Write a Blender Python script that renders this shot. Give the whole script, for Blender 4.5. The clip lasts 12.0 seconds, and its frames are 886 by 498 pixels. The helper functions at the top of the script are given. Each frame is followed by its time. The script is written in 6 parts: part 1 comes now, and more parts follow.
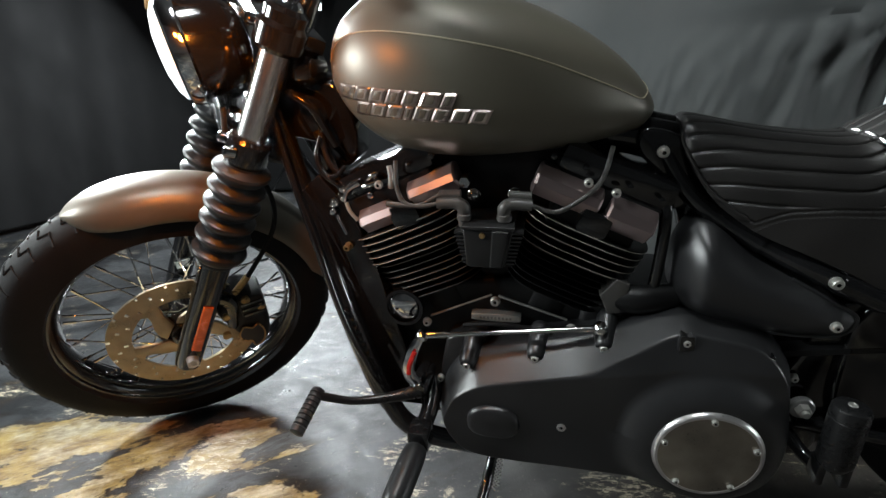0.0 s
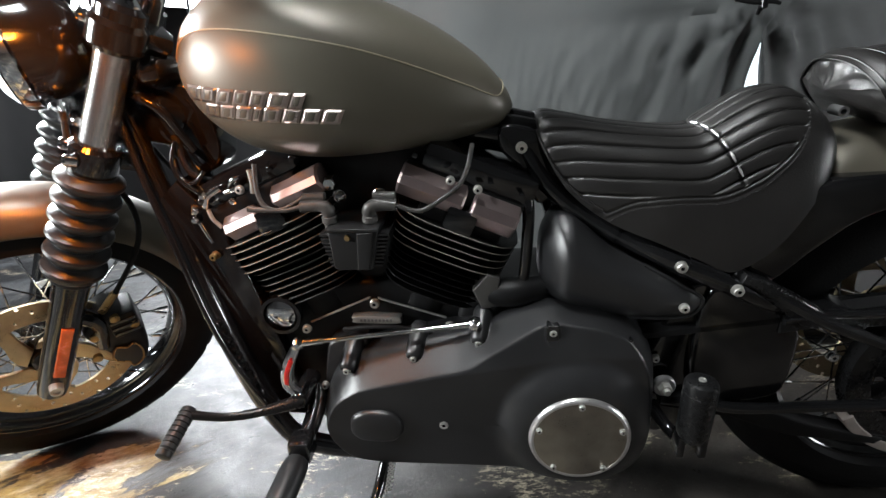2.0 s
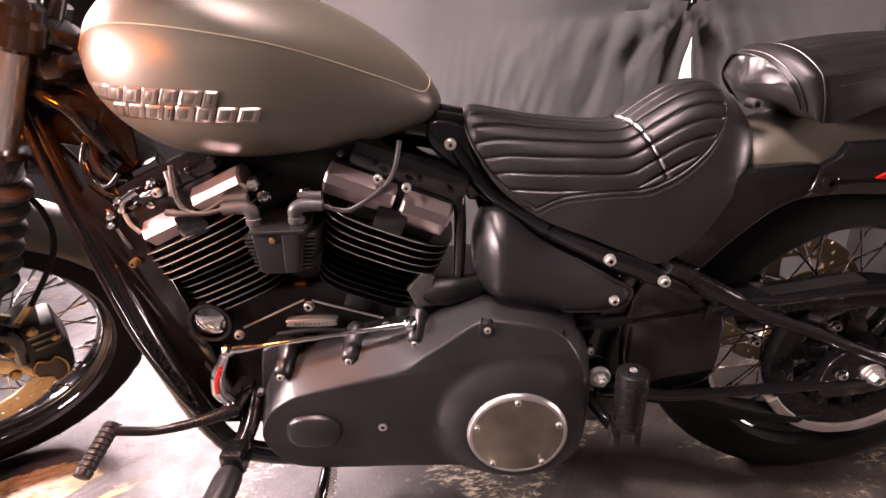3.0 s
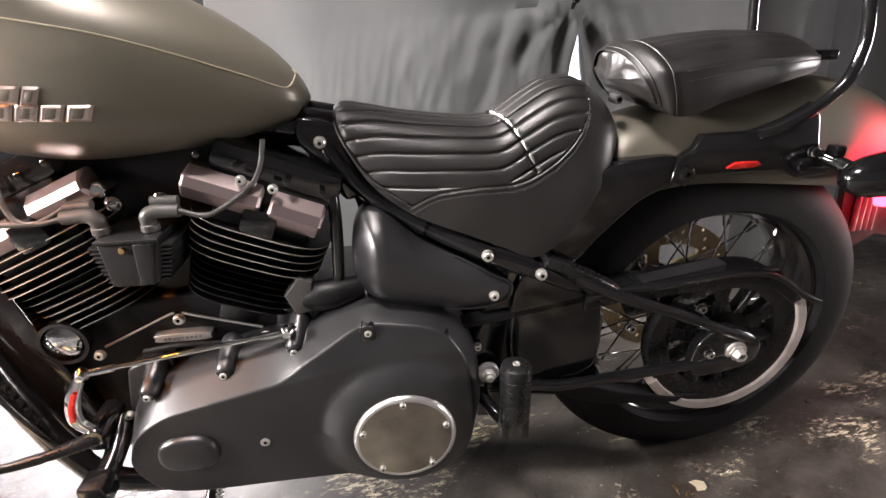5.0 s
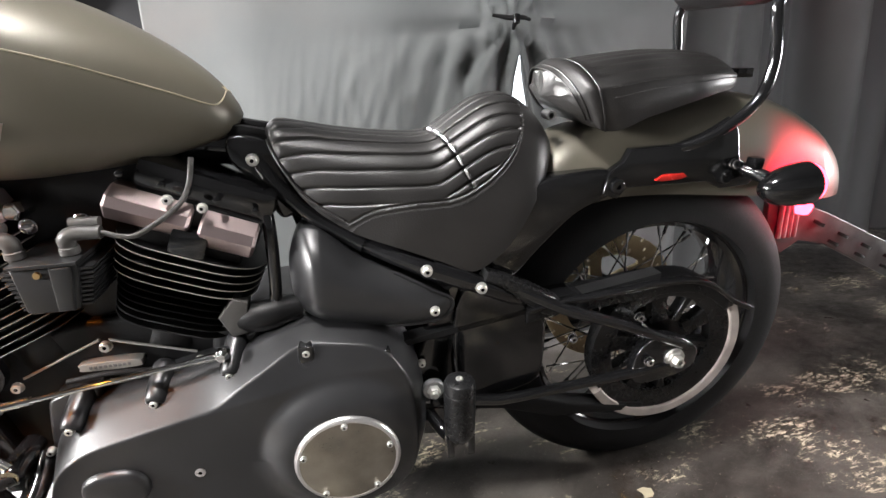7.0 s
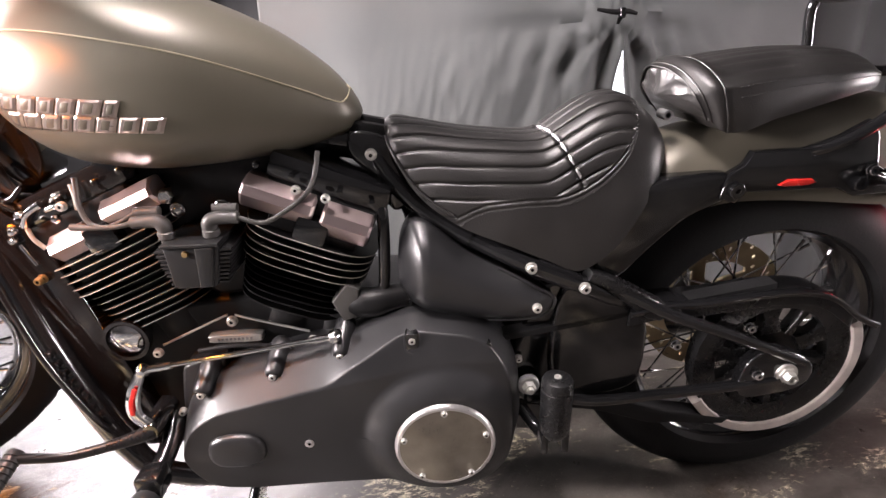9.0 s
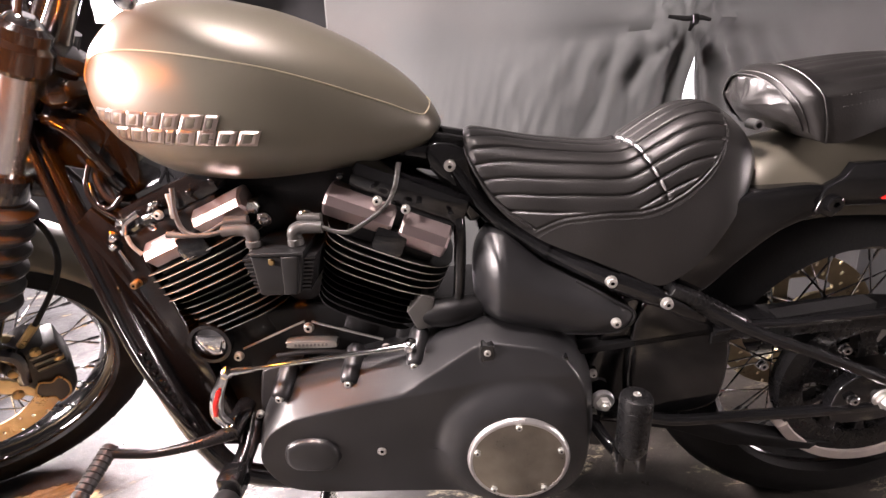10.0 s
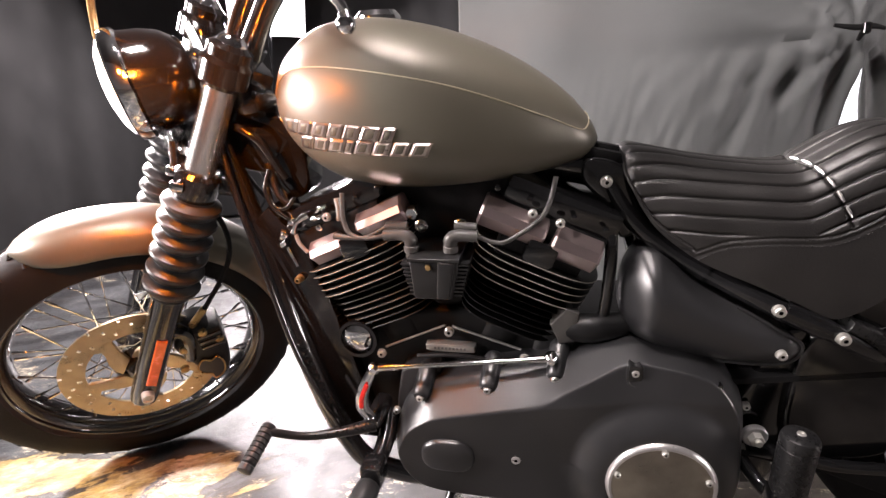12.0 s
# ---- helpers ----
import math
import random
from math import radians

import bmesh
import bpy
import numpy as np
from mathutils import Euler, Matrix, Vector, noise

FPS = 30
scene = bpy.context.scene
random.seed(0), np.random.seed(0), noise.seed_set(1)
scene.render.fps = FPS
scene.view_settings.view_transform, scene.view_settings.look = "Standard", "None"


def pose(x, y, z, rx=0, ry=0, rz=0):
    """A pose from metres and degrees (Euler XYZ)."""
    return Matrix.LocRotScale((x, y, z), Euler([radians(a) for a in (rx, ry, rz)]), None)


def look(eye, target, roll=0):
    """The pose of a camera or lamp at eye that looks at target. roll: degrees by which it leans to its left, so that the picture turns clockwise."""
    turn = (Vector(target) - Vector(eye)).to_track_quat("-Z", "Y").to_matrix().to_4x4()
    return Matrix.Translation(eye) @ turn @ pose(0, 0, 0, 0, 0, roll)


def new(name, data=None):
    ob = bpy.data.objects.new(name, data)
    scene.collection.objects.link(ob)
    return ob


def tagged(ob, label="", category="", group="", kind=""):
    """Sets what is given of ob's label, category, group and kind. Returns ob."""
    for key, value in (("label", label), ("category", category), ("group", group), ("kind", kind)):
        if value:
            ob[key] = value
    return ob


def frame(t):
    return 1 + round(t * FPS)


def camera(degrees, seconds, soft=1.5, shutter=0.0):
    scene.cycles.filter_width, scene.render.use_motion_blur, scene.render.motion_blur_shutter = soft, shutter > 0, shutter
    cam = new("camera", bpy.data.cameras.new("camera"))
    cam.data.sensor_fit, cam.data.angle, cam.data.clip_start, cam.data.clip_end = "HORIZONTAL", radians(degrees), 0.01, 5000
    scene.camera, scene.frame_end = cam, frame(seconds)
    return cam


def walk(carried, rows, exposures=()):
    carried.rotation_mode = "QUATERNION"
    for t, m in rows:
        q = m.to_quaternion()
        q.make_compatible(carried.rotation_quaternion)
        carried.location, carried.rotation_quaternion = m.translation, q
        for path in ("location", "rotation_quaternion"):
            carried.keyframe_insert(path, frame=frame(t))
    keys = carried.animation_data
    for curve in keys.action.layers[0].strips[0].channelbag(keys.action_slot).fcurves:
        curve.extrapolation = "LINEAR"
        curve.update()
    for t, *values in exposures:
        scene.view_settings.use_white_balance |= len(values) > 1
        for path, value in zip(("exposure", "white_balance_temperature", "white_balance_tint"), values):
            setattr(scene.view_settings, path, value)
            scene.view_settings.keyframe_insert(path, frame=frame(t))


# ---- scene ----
cam = camera(82.64, 12.0)
# t, x, y, z, then the turn in degrees (Euler XYZ)
ROWS = [
    (0.0, 0.8025, -0.9663, 0.7328, 75.171, 0.738, 12.066),
    (0.5, 0.8266, -0.9573, 0.7304, 74.964, 0.793, 9.906),
    (1.0, 0.8563, -0.9508, 0.7303, 75.079, 0.998, 7.989),
    (1.5, 0.8832, -0.9446, 0.7298, 75.137, 1.363, 6.277),
    (2.0, 0.9088, -0.9412, 0.7286, 75.083, 1.774, 4.653),
    (2.5, 0.9314, -0.9355, 0.7274, 74.795, 2.008, 2.798),
    (3.0, 0.9596, -0.9268, 0.7280, 74.471, 2.311, 0.415),
    (5.0, 1.0473, -0.9118, 0.7221, 73.902, 2.630, -7.296),
    (5.5, 1.0649, -0.9100, 0.7216, 73.924, 2.784, -9.143),
    (6.0, 1.0759, -0.9122, 0.7204, 74.373, 3.135, -10.883),
    (6.5, 1.0839, -0.9158, 0.7165, 75.409, 3.079, -11.651),
    (6.7, 1.0854, -0.9163, 0.7157, 75.811, 3.068, -11.750),
    (8.3, 1.0592, -0.9224, 0.7267, 74.889, 2.408, -7.547),
    (8.5, 1.0468, -0.9202, 0.7276, 74.998, 2.587, -6.663),
    (9.0, 1.0288, -0.9238, 0.7263, 75.335, 2.281, -3.283),
    (9.5, 1.0080, -0.9224, 0.7224, 76.374, 2.664, -0.524),
    (10.0, 0.9740, -0.9211, 0.7338, 76.385, 2.590, 1.387),
    (10.5, 0.9525, -0.9210, 0.7367, 76.866, 2.018, 3.951),
    (11.0, 0.9273, -0.9257, 0.7437, 77.073, 1.562, 6.340),
    (11.5, 0.9053, -0.9311, 0.7451, 77.192, 1.411, 8.844),
    (12.0, 0.8718, -0.9439, 0.7489, 77.364, 1.389, 11.183),
]
# stops by which the clip's camera brightens and darkens its picture
# kelvin and tint also stand in for the amber signal's flashing
EXPOSURES = [
    (0.0, -0.9, 6000, 1), (0.5, -0.65, 6300, 5), (1.0, -0.45, 7200, 28), (1.5, -0.1, 7200, 27), (2.0, -0.25, 6100, 5), (2.5, -0.03, 6200, 9), (3.0, 0.53, 7500, 41),
    (5.0, 0.8, 6700, 16), (5.5, 1.07, 7000, 18), (6.0, 0.98, 6400, 10), (6.5, 1.0, 6400, 10), (8.5, 0.85, 6400, 8), (9.0, 0.91, 6700, 21), (9.5, 1.1, 7400, 37),
    (10.0, 0.92, 7000, 26), (10.5, 0.45, 6200, 7), (11.0, 0.4, 6300, 11), (11.5, 0.75, 7500, 41), (12.0, 0.47, 6800, 20)]
walk(cam, [(t, pose(x, y, z, a, b, c)) for t, x, y, z, a, b, c in ROWS], EXPOSURES)

# ---- world and lights ----
world = bpy.data.worlds.new("world")
scene.world = world
world.use_nodes = True
world.node_tree.nodes["Background"].inputs[0].default_value = (0.05, 0.055, 0.06, 1)
world.node_tree.nodes["Background"].inputs[1].default_value = 0.3


def area_lamp(name, eye, target, w, h, power, colour=(1, 1, 1), spread=180):
    data = bpy.data.lights.new(name, "AREA")
    data.shape, data.size, data.size_y, data.energy, data.color, data.spread = "RECTANGLE", w, h, power, colour, radians(spread)
    ob = new(name, data)
    ob.matrix_world = look(eye, target)
    return ob


def point_lamp(name, place, power, colour, radius=0.02):
    data = bpy.data.lights.new(name, "POINT")
    data.energy, data.color, data.shadow_soft_size = power, colour, radius
    ob = new(name, data)
    ob.location = place
    return ob


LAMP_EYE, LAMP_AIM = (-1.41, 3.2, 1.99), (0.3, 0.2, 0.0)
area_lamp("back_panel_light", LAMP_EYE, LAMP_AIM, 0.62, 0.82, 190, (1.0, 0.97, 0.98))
# unseen panels: first added to brighten the fender, others placed by the bike's highlights
UNSEEN_PANELS = (((-1.6, 0.9, 1.7), (0.0, -0.1, 0.93), 45), ((4.1, -0.55, 0.7), (1.0, -0.15, 0.7), 4.4), ((-1.25, -0.8, 1.15), (0.8, -0.1, 0.4), 80))
for eye, aim, power in UNSEEN_PANELS:
    area_lamp("unseen_panel_light", eye, aim, 0.62, 0.5, power, (1.0, 0.98, 0.95), 70 if eye[0] > 2 else 42 if eye[1] > 0 else 180)
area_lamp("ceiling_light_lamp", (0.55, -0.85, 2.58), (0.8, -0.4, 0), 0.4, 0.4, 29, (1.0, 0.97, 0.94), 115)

# ---- materials ----


def material(name, colour, rough=0.5, metal=0.0, vary=0.25, scale=20.0, bump=0.0, bump_scale=200.0, coat=0.0, second=None, rough_vary=0.15, sheen=0.0, spec=0.5):
    """A surface with two scales of variation in colour and gloss and a fine relief."""
    m = bpy.data.materials.new(name)
    m.use_nodes = True
    nt = m.node_tree
    n, l = nt.nodes, nt.links
    b = n["Principled BSDF"]
    co = n.new("ShaderNodeTexCoord")
    big = n.new("ShaderNodeTexNoise")
    big.inputs["Scale"].default_value, big.inputs["Detail"].default_value = scale, 6
    fine = n.new("ShaderNodeTexNoise")
    fine.inputs["Scale"].default_value, fine.inputs["Detail"].default_value = bump_scale, 3
    l.new(co.outputs["Object"], big.inputs["Vector"])
    l.new(co.outputs["Object"], fine.inputs["Vector"])
    ramp = n.new("ShaderNodeValToRGB")
    dark = tuple(c * (1 - vary) for c in colour)
    light = second or tuple(min(1, c * (1 + vary)) for c in colour)
    ramp.color_ramp.elements[0].color, ramp.color_ramp.elements[1].color = (*dark, 1), (*light, 1)
    ramp.color_ramp.elements[0].position, ramp.color_ramp.elements[1].position = 0.3, 0.7
    l.new(big.outputs["Fac"], ramp.inputs[0])
    l.new(ramp.outputs[0], b.inputs["Base Color"])
    rr = n.new("ShaderNodeMapRange")
    rr.inputs["To Min"].default_value, rr.inputs["To Max"].default_value = max(0.02, rough - rough_vary), min(1, rough + rough_vary)
    mixed = n.new("ShaderNodeMath")
    mixed.operation = "MULTIPLY_ADD"
    mixed.inputs[1].default_value = 0.5
    half = n.new("ShaderNodeMath")
    half.operation = "MULTIPLY"
    half.inputs[1].default_value = 0.5
    l.new(fine.outputs["Fac"], half.inputs[0])
    l.new(big.outputs["Fac"], mixed.inputs[0])
    l.new(half.outputs[0], mixed.inputs[2])
    l.new(mixed.outputs[0], rr.inputs["Value"])
    rr.inputs["From Min"].default_value, rr.inputs["From Max"].default_value = 0.3, 0.7
    l.new(rr.outputs[0], b.inputs["Roughness"])
    b.inputs["Metallic"].default_value = metal
    b.inputs["Coat Weight"].default_value = coat
    b.inputs["Coat Roughness"].default_value = 0.08
    b.inputs["Sheen Weight"].default_value = sheen
    b.inputs["Specular IOR Level"].default_value = spec
    if bump:
        bp = n.new("ShaderNodeBump")
        bp.inputs["Strength"].default_value, bp.inputs["Distance"].default_value = 1.0, bump
        l.new(fine.outputs["Fac"], bp.inputs["Height"])
        l.new(bp.outputs[0], b.inputs["Normal"])
    return m


def glow(name, colour, strength):
    m = bpy.data.materials.new(name)
    m.use_nodes = True
    b = m.node_tree.nodes["Principled BSDF"]
    b.inputs["Base Color"].default_value = (*colour, 1)
    b.inputs["Emission Color"].default_value = (*colour, 1)
    b.inputs["Emission Strength"].default_value = strength
    b.inputs["Roughness"].default_value = 0.2
    return m


PAINT = material("satin_olive_grey_paint", (0.125, 0.113, 0.088), 0.38, 0.3, 0.06, 3, 0.00002, 900, rough_vary=0.04)
GLOSS = material("gloss_black_paint", (0.006, 0.006, 0.0065), 0.15, 0.0, 0.3, 8, coat=0.6, rough_vary=0.08)
SATIN = material("satin_black_powder_coat", (0.013, 0.013, 0.014), 0.34, 0.0, 0.25, 14, 0.0002, 900, rough_vary=0.06, spec=0.65)
WRINKLE = material("black_crinkle_coat", (0.008, 0.008, 0.0085), 0.42, 0.0, 0.3, 20, 0.0003, 500, rough_vary=0.08, spec=0.25)
RUBBER = material("black_tyre_rubber", (0.011, 0.011, 0.0115), 0.66, 0.0, 0.35, 9, 0.0003, 350, rough_vary=0.12, spec=0.14)
BOOT = material("black_gaiter_rubber", (0.015, 0.0155, 0.0165), 0.38, 0.0, 0.3, 12, 0.0001, 300, rough_vary=0.08, spec=0.35)
CHROME = material("polished_chrome", (0.75, 0.75, 0.76), 0.09, 1.0, 0.05, 30, rough_vary=0.04)
STEEL = material("zinc_plated_steel", (0.58, 0.57, 0.54), 0.36, 0.8, 0.08, 30, rough_vary=0.05)
FORK = material("chromed_fork_tube", (0.66, 0.65, 0.64), 0.26, 1.0, 0.06, 18, rough_vary=0.0)
DISC = material("bronze_tinted_brake_disc", (0.42, 0.34, 0.22), 0.36, 1.0, 0.15, 30, 0.00005, 500)
MACHINED = material("machined_fin_edge", (0.6, 0.56, 0.5), 0.4, 0.45, 0.15, 60)
ROCKER = material("satin_silver_cover", (0.52, 0.42, 0.41), 0.34, 1.0, 0.06, 9, rough_vary=0.0)
BADGE = material("badge_chrome", (0.55, 0.47, 0.43), 0.3, 1.0, 0.06, 30, rough_vary=0.03)
# mottled tan tones stand in for reflections in the chrome
DERBY = material("mottled_dark_chrome", (0.24, 0.215, 0.19), 0.36, 0.9, 0.35, 12, 0.00003, 400, second=(0.4, 0.36, 0.3))
RIMSTEEL = material("brushed_bright_rim", (0.72, 0.7, 0.7), 0.3, 0.9, 0.06, 30, rough_vary=0.05)
TUBE = material("black_painted_tube", (0.009, 0.009, 0.0095), 0.3, 0.0, 0.3, 14, rough_vary=0.1, spec=0.35)
BELT = material("worn_pale_belt_edge", (0.42, 0.37, 0.34), 0.6, 0.0, 0.2, 25, 0.0002, 300)
LEATHER = material("black_grained_vinyl", (0.013, 0.012, 0.0117), 0.4, 0.0, 0.3, 12, 0.0003, 420, rough_vary=0.08, spec=0.6)
THREAD = material("grey_thread", (0.028, 0.027, 0.027), 0.7, 0.0, 0.3, 90)
PLASTIC = material("grey_black_plastic", (0.011, 0.011, 0.0115), 0.36, 0.0, 0.2, 20, rough_vary=0.08)
CABLE = material("grey_plug_lead_rubber", (0.06, 0.057, 0.054), 0.42, 0.0, 0.2, 30)
PIN = material("cream_pinstripe", (0.42, 0.37, 0.26), 0.4, 0.0, 0.1, 30)
REFLECTOR = material("orange_reflector", (0.75, 0.14, 0.02), 0.2, 0.0, 0.2, 60, 0.0002, 500, coat=0.5)
RED = material("red_reflector", (0.5, 0.02, 0.015), 0.2, 0.0, 0.2, 60, coat=0.5)
GALV = material("galvanised_bracket", (0.3, 0.3, 0.3), 0.4, 0.8, 0.2, 40)
BRACKET = material("dark_zinc_bracket", (0.1, 0.1, 0.1), 0.4, 0.6, 0.2, 40)
BRASS = material("dull_brass_fitting", (0.4, 0.27, 0.12), 0.35, 0.9, 0.2, 40)
CLOTH = material("grey_black_curtain_cloth", (0.106, 0.112, 0.113), 0.7, 0.0, 0.15, 3, 0.0002, 700, sheen=0.15)
DARK_CLOTH = material("black_curtain_cloth", (0.011, 0.0112, 0.012), 0.8, 0.0, 0.2, 3, 0.0002, 700, sheen=0.1)
PLASTER = material("dark_grey_plaster", (0.06, 0.06, 0.06), 0.8, 0.0, 0.2, 2, 0.0005, 60)
WHITE = material("white_enamel", (0.75, 0.75, 0.75), 0.4, 0.0, 0.05, 8)


def floor_material():
    """Worn dark floor paint with ochre, bare and pale patches, rubbed glossy."""
    m = bpy.data.materials.new("worn_painted_floor")
    m.use_nodes = True
    nt = m.node_tree
    n, l = nt.nodes, nt.links
    b = n["Principled BSDF"]
    co = n.new("ShaderNodeTexCoord")

    def tex(scale, detail, rough, distort=0.0, stretch=(1, 1, 1), turn=0.0):
        mp = n.new("ShaderNodeMapping")
        mp.vector_type = "TEXTURE"
        mp.inputs["Scale"].default_value = stretch
        mp.inputs["Rotation"].default_value = (0, 0, turn)
        t = n.new("ShaderNodeTexNoise")
        t.inputs["Scale"].default_value, t.inputs["Detail"].default_value = scale, detail
        t.inputs["Roughness"].default_value, t.inputs["Distortion"].default_value = rough, distort
        l.new(co.outputs["Object"], mp.inputs[0])
        l.new(mp.outputs[0], t.inputs["Vector"])
        return t.outputs["Fac"]

    def step(v, lo, hi):
        r = n.new("ShaderNodeMapRange")
        r.inputs["From Min"].default_value, r.inputs["From Max"].default_value = lo, hi
        l.new(v, r.inputs["Value"])
        return r.outputs[0]

    def times(a, c):
        k = n.new("ShaderNodeMath")
        k.operation = "MULTIPLY"
        l.new(a, k.inputs[0])
        if isinstance(c, float):
            k.inputs[1].default_value = c
        else:
            l.new(c, k.inputs[1])
        return k.outputs[0]

    def mix(fac, a, c):
        k = n.new("ShaderNodeMix")
        k.data_type = "RGBA"
        l.new(fac, k.inputs[0])
        for i, v in ((6, a), (7, c)):
            if isinstance(v, tuple):
                k.inputs[i].default_value = (*v, 1)
            else:
                l.new(v, k.inputs[i])
        return k.outputs[2]

    # the ochre bare patches lie thickest beside the front wheel, an area of their own shape
    sep = n.new("ShaderNodeSeparateXYZ")
    l.new(co.outputs["Object"], sep.inputs[0])
    front = step(sep.outputs[0], 1.15, 0.35)
    spot = n.new("ShaderNodeMapping")
    spot.vector_type = "TEXTURE"
    spot.inputs["Location"].default_value, spot.inputs["Scale"].default_value = (-0.12, -0.27, 0), (0.62, 0.36, 1)
    spot.inputs["Rotation"].default_value = (0, 0, -0.2)
    l.new(co.outputs["Object"], spot.inputs[0])
    far = n.new("ShaderNodeVectorMath")
    far.operation = "LENGTH"
    l.new(spot.outputs[0], far.inputs[0])
    near = step(far.outputs["Value"], 1.5, 0.55)
    patch = tex(4.6, 15, 0.66, 0.3, (1.6, 0.8, 1), 0.66)
    lift = n.new("ShaderNodeMath")
    lift.operation = "MULTIPLY_ADD"
    l.new(near, lift.inputs[0])
    lift.inputs[1].default_value = 0.19
    l.new(patch, lift.inputs[2])
    ochre = step(lift.outputs[0], 0.664, 0.682)
    grey = step(tex(4.0, 8, 0.6, 0.3, (1.6, 1, 1), 0.75), 0.42, 0.6)
    specks = step(tex(62.0, 10, 0.85, 0.1, (2.0, 0.75, 1), 0.15), 0.515, 0.54)
    where = step(tex(4.2, 10, 0.72, 0.3, (1.5, 1, 1), 0.1), 0.55, 0.6)
    dots = step(tex(140.0, 4, 0.7), 0.655, 0.685)
    dirt = step(tex(24.0, 13, 0.8, 0.1, (2.6, 1, 1), 0.66), 0.36, 0.6)
    cream = step(tex(9.0, 12, 0.75, 0.2, (1.3, 1, 1), 0.4), 0.46, 0.58)
    stain = step(lift.outputs[0], 0.605, 0.664)
    brown = mix(grey, (0.03, 0.026, 0.023), (0.1, 0.089, 0.08))
    slate = mix(grey, (0.02, 0.021, 0.0225), (0.08, 0.085, 0.09))
    base = mix(front, brown, slate)
    worn = mix(dirt, (0.1, 0.055, 0.02), mix(cream, (0.42, 0.31, 0.11), (0.62, 0.54, 0.37)))
    c1 = mix(ochre, mix(stain, base, (0.024, 0.016, 0.011)), worn)
    c1 = mix(dots, c1, (0.42, 0.38, 0.3))
    c2 = mix(times(specks, where), c1, (0.68, 0.6, 0.44))
    l.new(c2, b.inputs["Base Color"])
    rough = n.new("ShaderNodeMapRange")
    rough.inputs["To Min"].default_value, rough.inputs["To Max"].default_value = 0.2, 0.6
    l.new(tex(22.0, 13, 0.75), rough.inputs["Value"])
    rough.inputs["From Min"].default_value, rough.inputs["From Max"].default_value = 0.3, 0.7
    l.new(rough.outputs[0], b.inputs["Roughness"])
    b.inputs["Specular IOR Level"].default_value = 0.45
    bp = n.new("ShaderNodeBump")
    bp.inputs["Distance"].default_value = 0.002
    bp.inputs["Strength"].default_value = 0.7
    l.new(lift.outputs[0], bp.inputs["Height"])
    grit = n.new("ShaderNodeBump")
    grit.inputs["Distance"].default_value, grit.inputs["Strength"].default_value = 0.0016, 0.8
    l.new(tex(70.0, 9, 0.75), grit.inputs["Height"])
    l.new(bp.outputs[0], grit.inputs["Normal"])
    l.new(grit.outputs[0], b.inputs["Normal"])
    return m


FLOOR = floor_material()

# ---- mesh helpers ----


def link_mesh(name, bm, mat, parent=None, label="", sharp=35, flat=False):
    me = bpy.data.meshes.new(name)
    bmesh.ops.recalc_face_normals(bm, faces=bm.faces[:])
    bm.to_mesh(me)
    bm.free()
    for mm in mat if isinstance(mat, (list, tuple)) else [mat]:
        me.materials.append(mm)
    if not flat:
        for p in me.polygons:
            p.use_smooth = True
        me.set_sharp_from_angle(angle=radians(sharp))
    ob = new(name, me)
    ob.parent = parent
    if label:
        ob["label"] = label
    return ob


def part(name, bm, mat, parent, label="", sharp=35, flat=False):
    return link_mesh(name, bm, mat, parent, label, sharp, flat)


def again(ob, m, name=None):
    """The same mesh once more under the same parent."""
    o = new(name or ob.name.split(".")[0], ob.data)
    o.parent = ob.parent
    o.matrix_local = m
    for k in ("label",):
        if k in ob:
            o[k] = ob[k]
    return o


def spline(pts, n=6, closed=False):
    """Points on a smooth curve through pts."""
    p = [Vector(q) for q in pts]
    out, count = [], len(p)
    for i in range(count if closed else count - 1):
        a, b = p[i], p[(i + 1) % count]
        z = p[(i - 1) % count] if closed or i > 0 else a + (a - b)
        d = p[(i + 2) % count] if closed or i + 2 < count else b + (b - a)
        for k in range(n):
            t = k / n
            out.append(0.5 * (2 * a + (b - z) * t + (2 * z - 5 * a + 4 * b - d) * t * t + (3 * a - z - 3 * b + d) * t ** 3))
    if not closed:
        out.append(p[-1])
    return out


def tube(pts, r, seg=12, n=6, bm=None, squash=1.0):
    """A rod along a smooth curve. r: one radius, or one for each given point."""
    bm = bm or bmesh.new()
    c = spline(pts, n) if n > 1 else [Vector(p) for p in pts]
    if isinstance(r, (list, tuple)):
        rs = [v[0] for v in spline([(x, 0, 0) for x in r], n)] if n > 1 else list(r)
    else:
        rs = [r] * len(c)
    up = Vector((0, 1, 0)) if abs((c[1] - c[0]).normalized().y) < 0.9 else Vector((0, 0, 1))
    rings = []
    for i, q in enumerate(c):
        d = (c[min(i + 1, len(c) - 1)] - c[max(i - 1, 0)]).normalized()
        side = d.cross(up).normalized()
        up = side.cross(d).normalized()
        rings.append([bm.verts.new(q + (side * math.cos(a) + up * math.sin(a) * squash) * rs[i]) for a in (2 * math.pi * k / seg for k in range(seg))])
    for a, b in zip(rings, rings[1:]):
        for k in range(seg):
            bm.faces.new((a[k], a[(k + 1) % seg], b[(k + 1) % seg], b[k]))
    bm.faces.new(rings[0][::-1])
    bm.faces.new(rings[-1])
    return bm


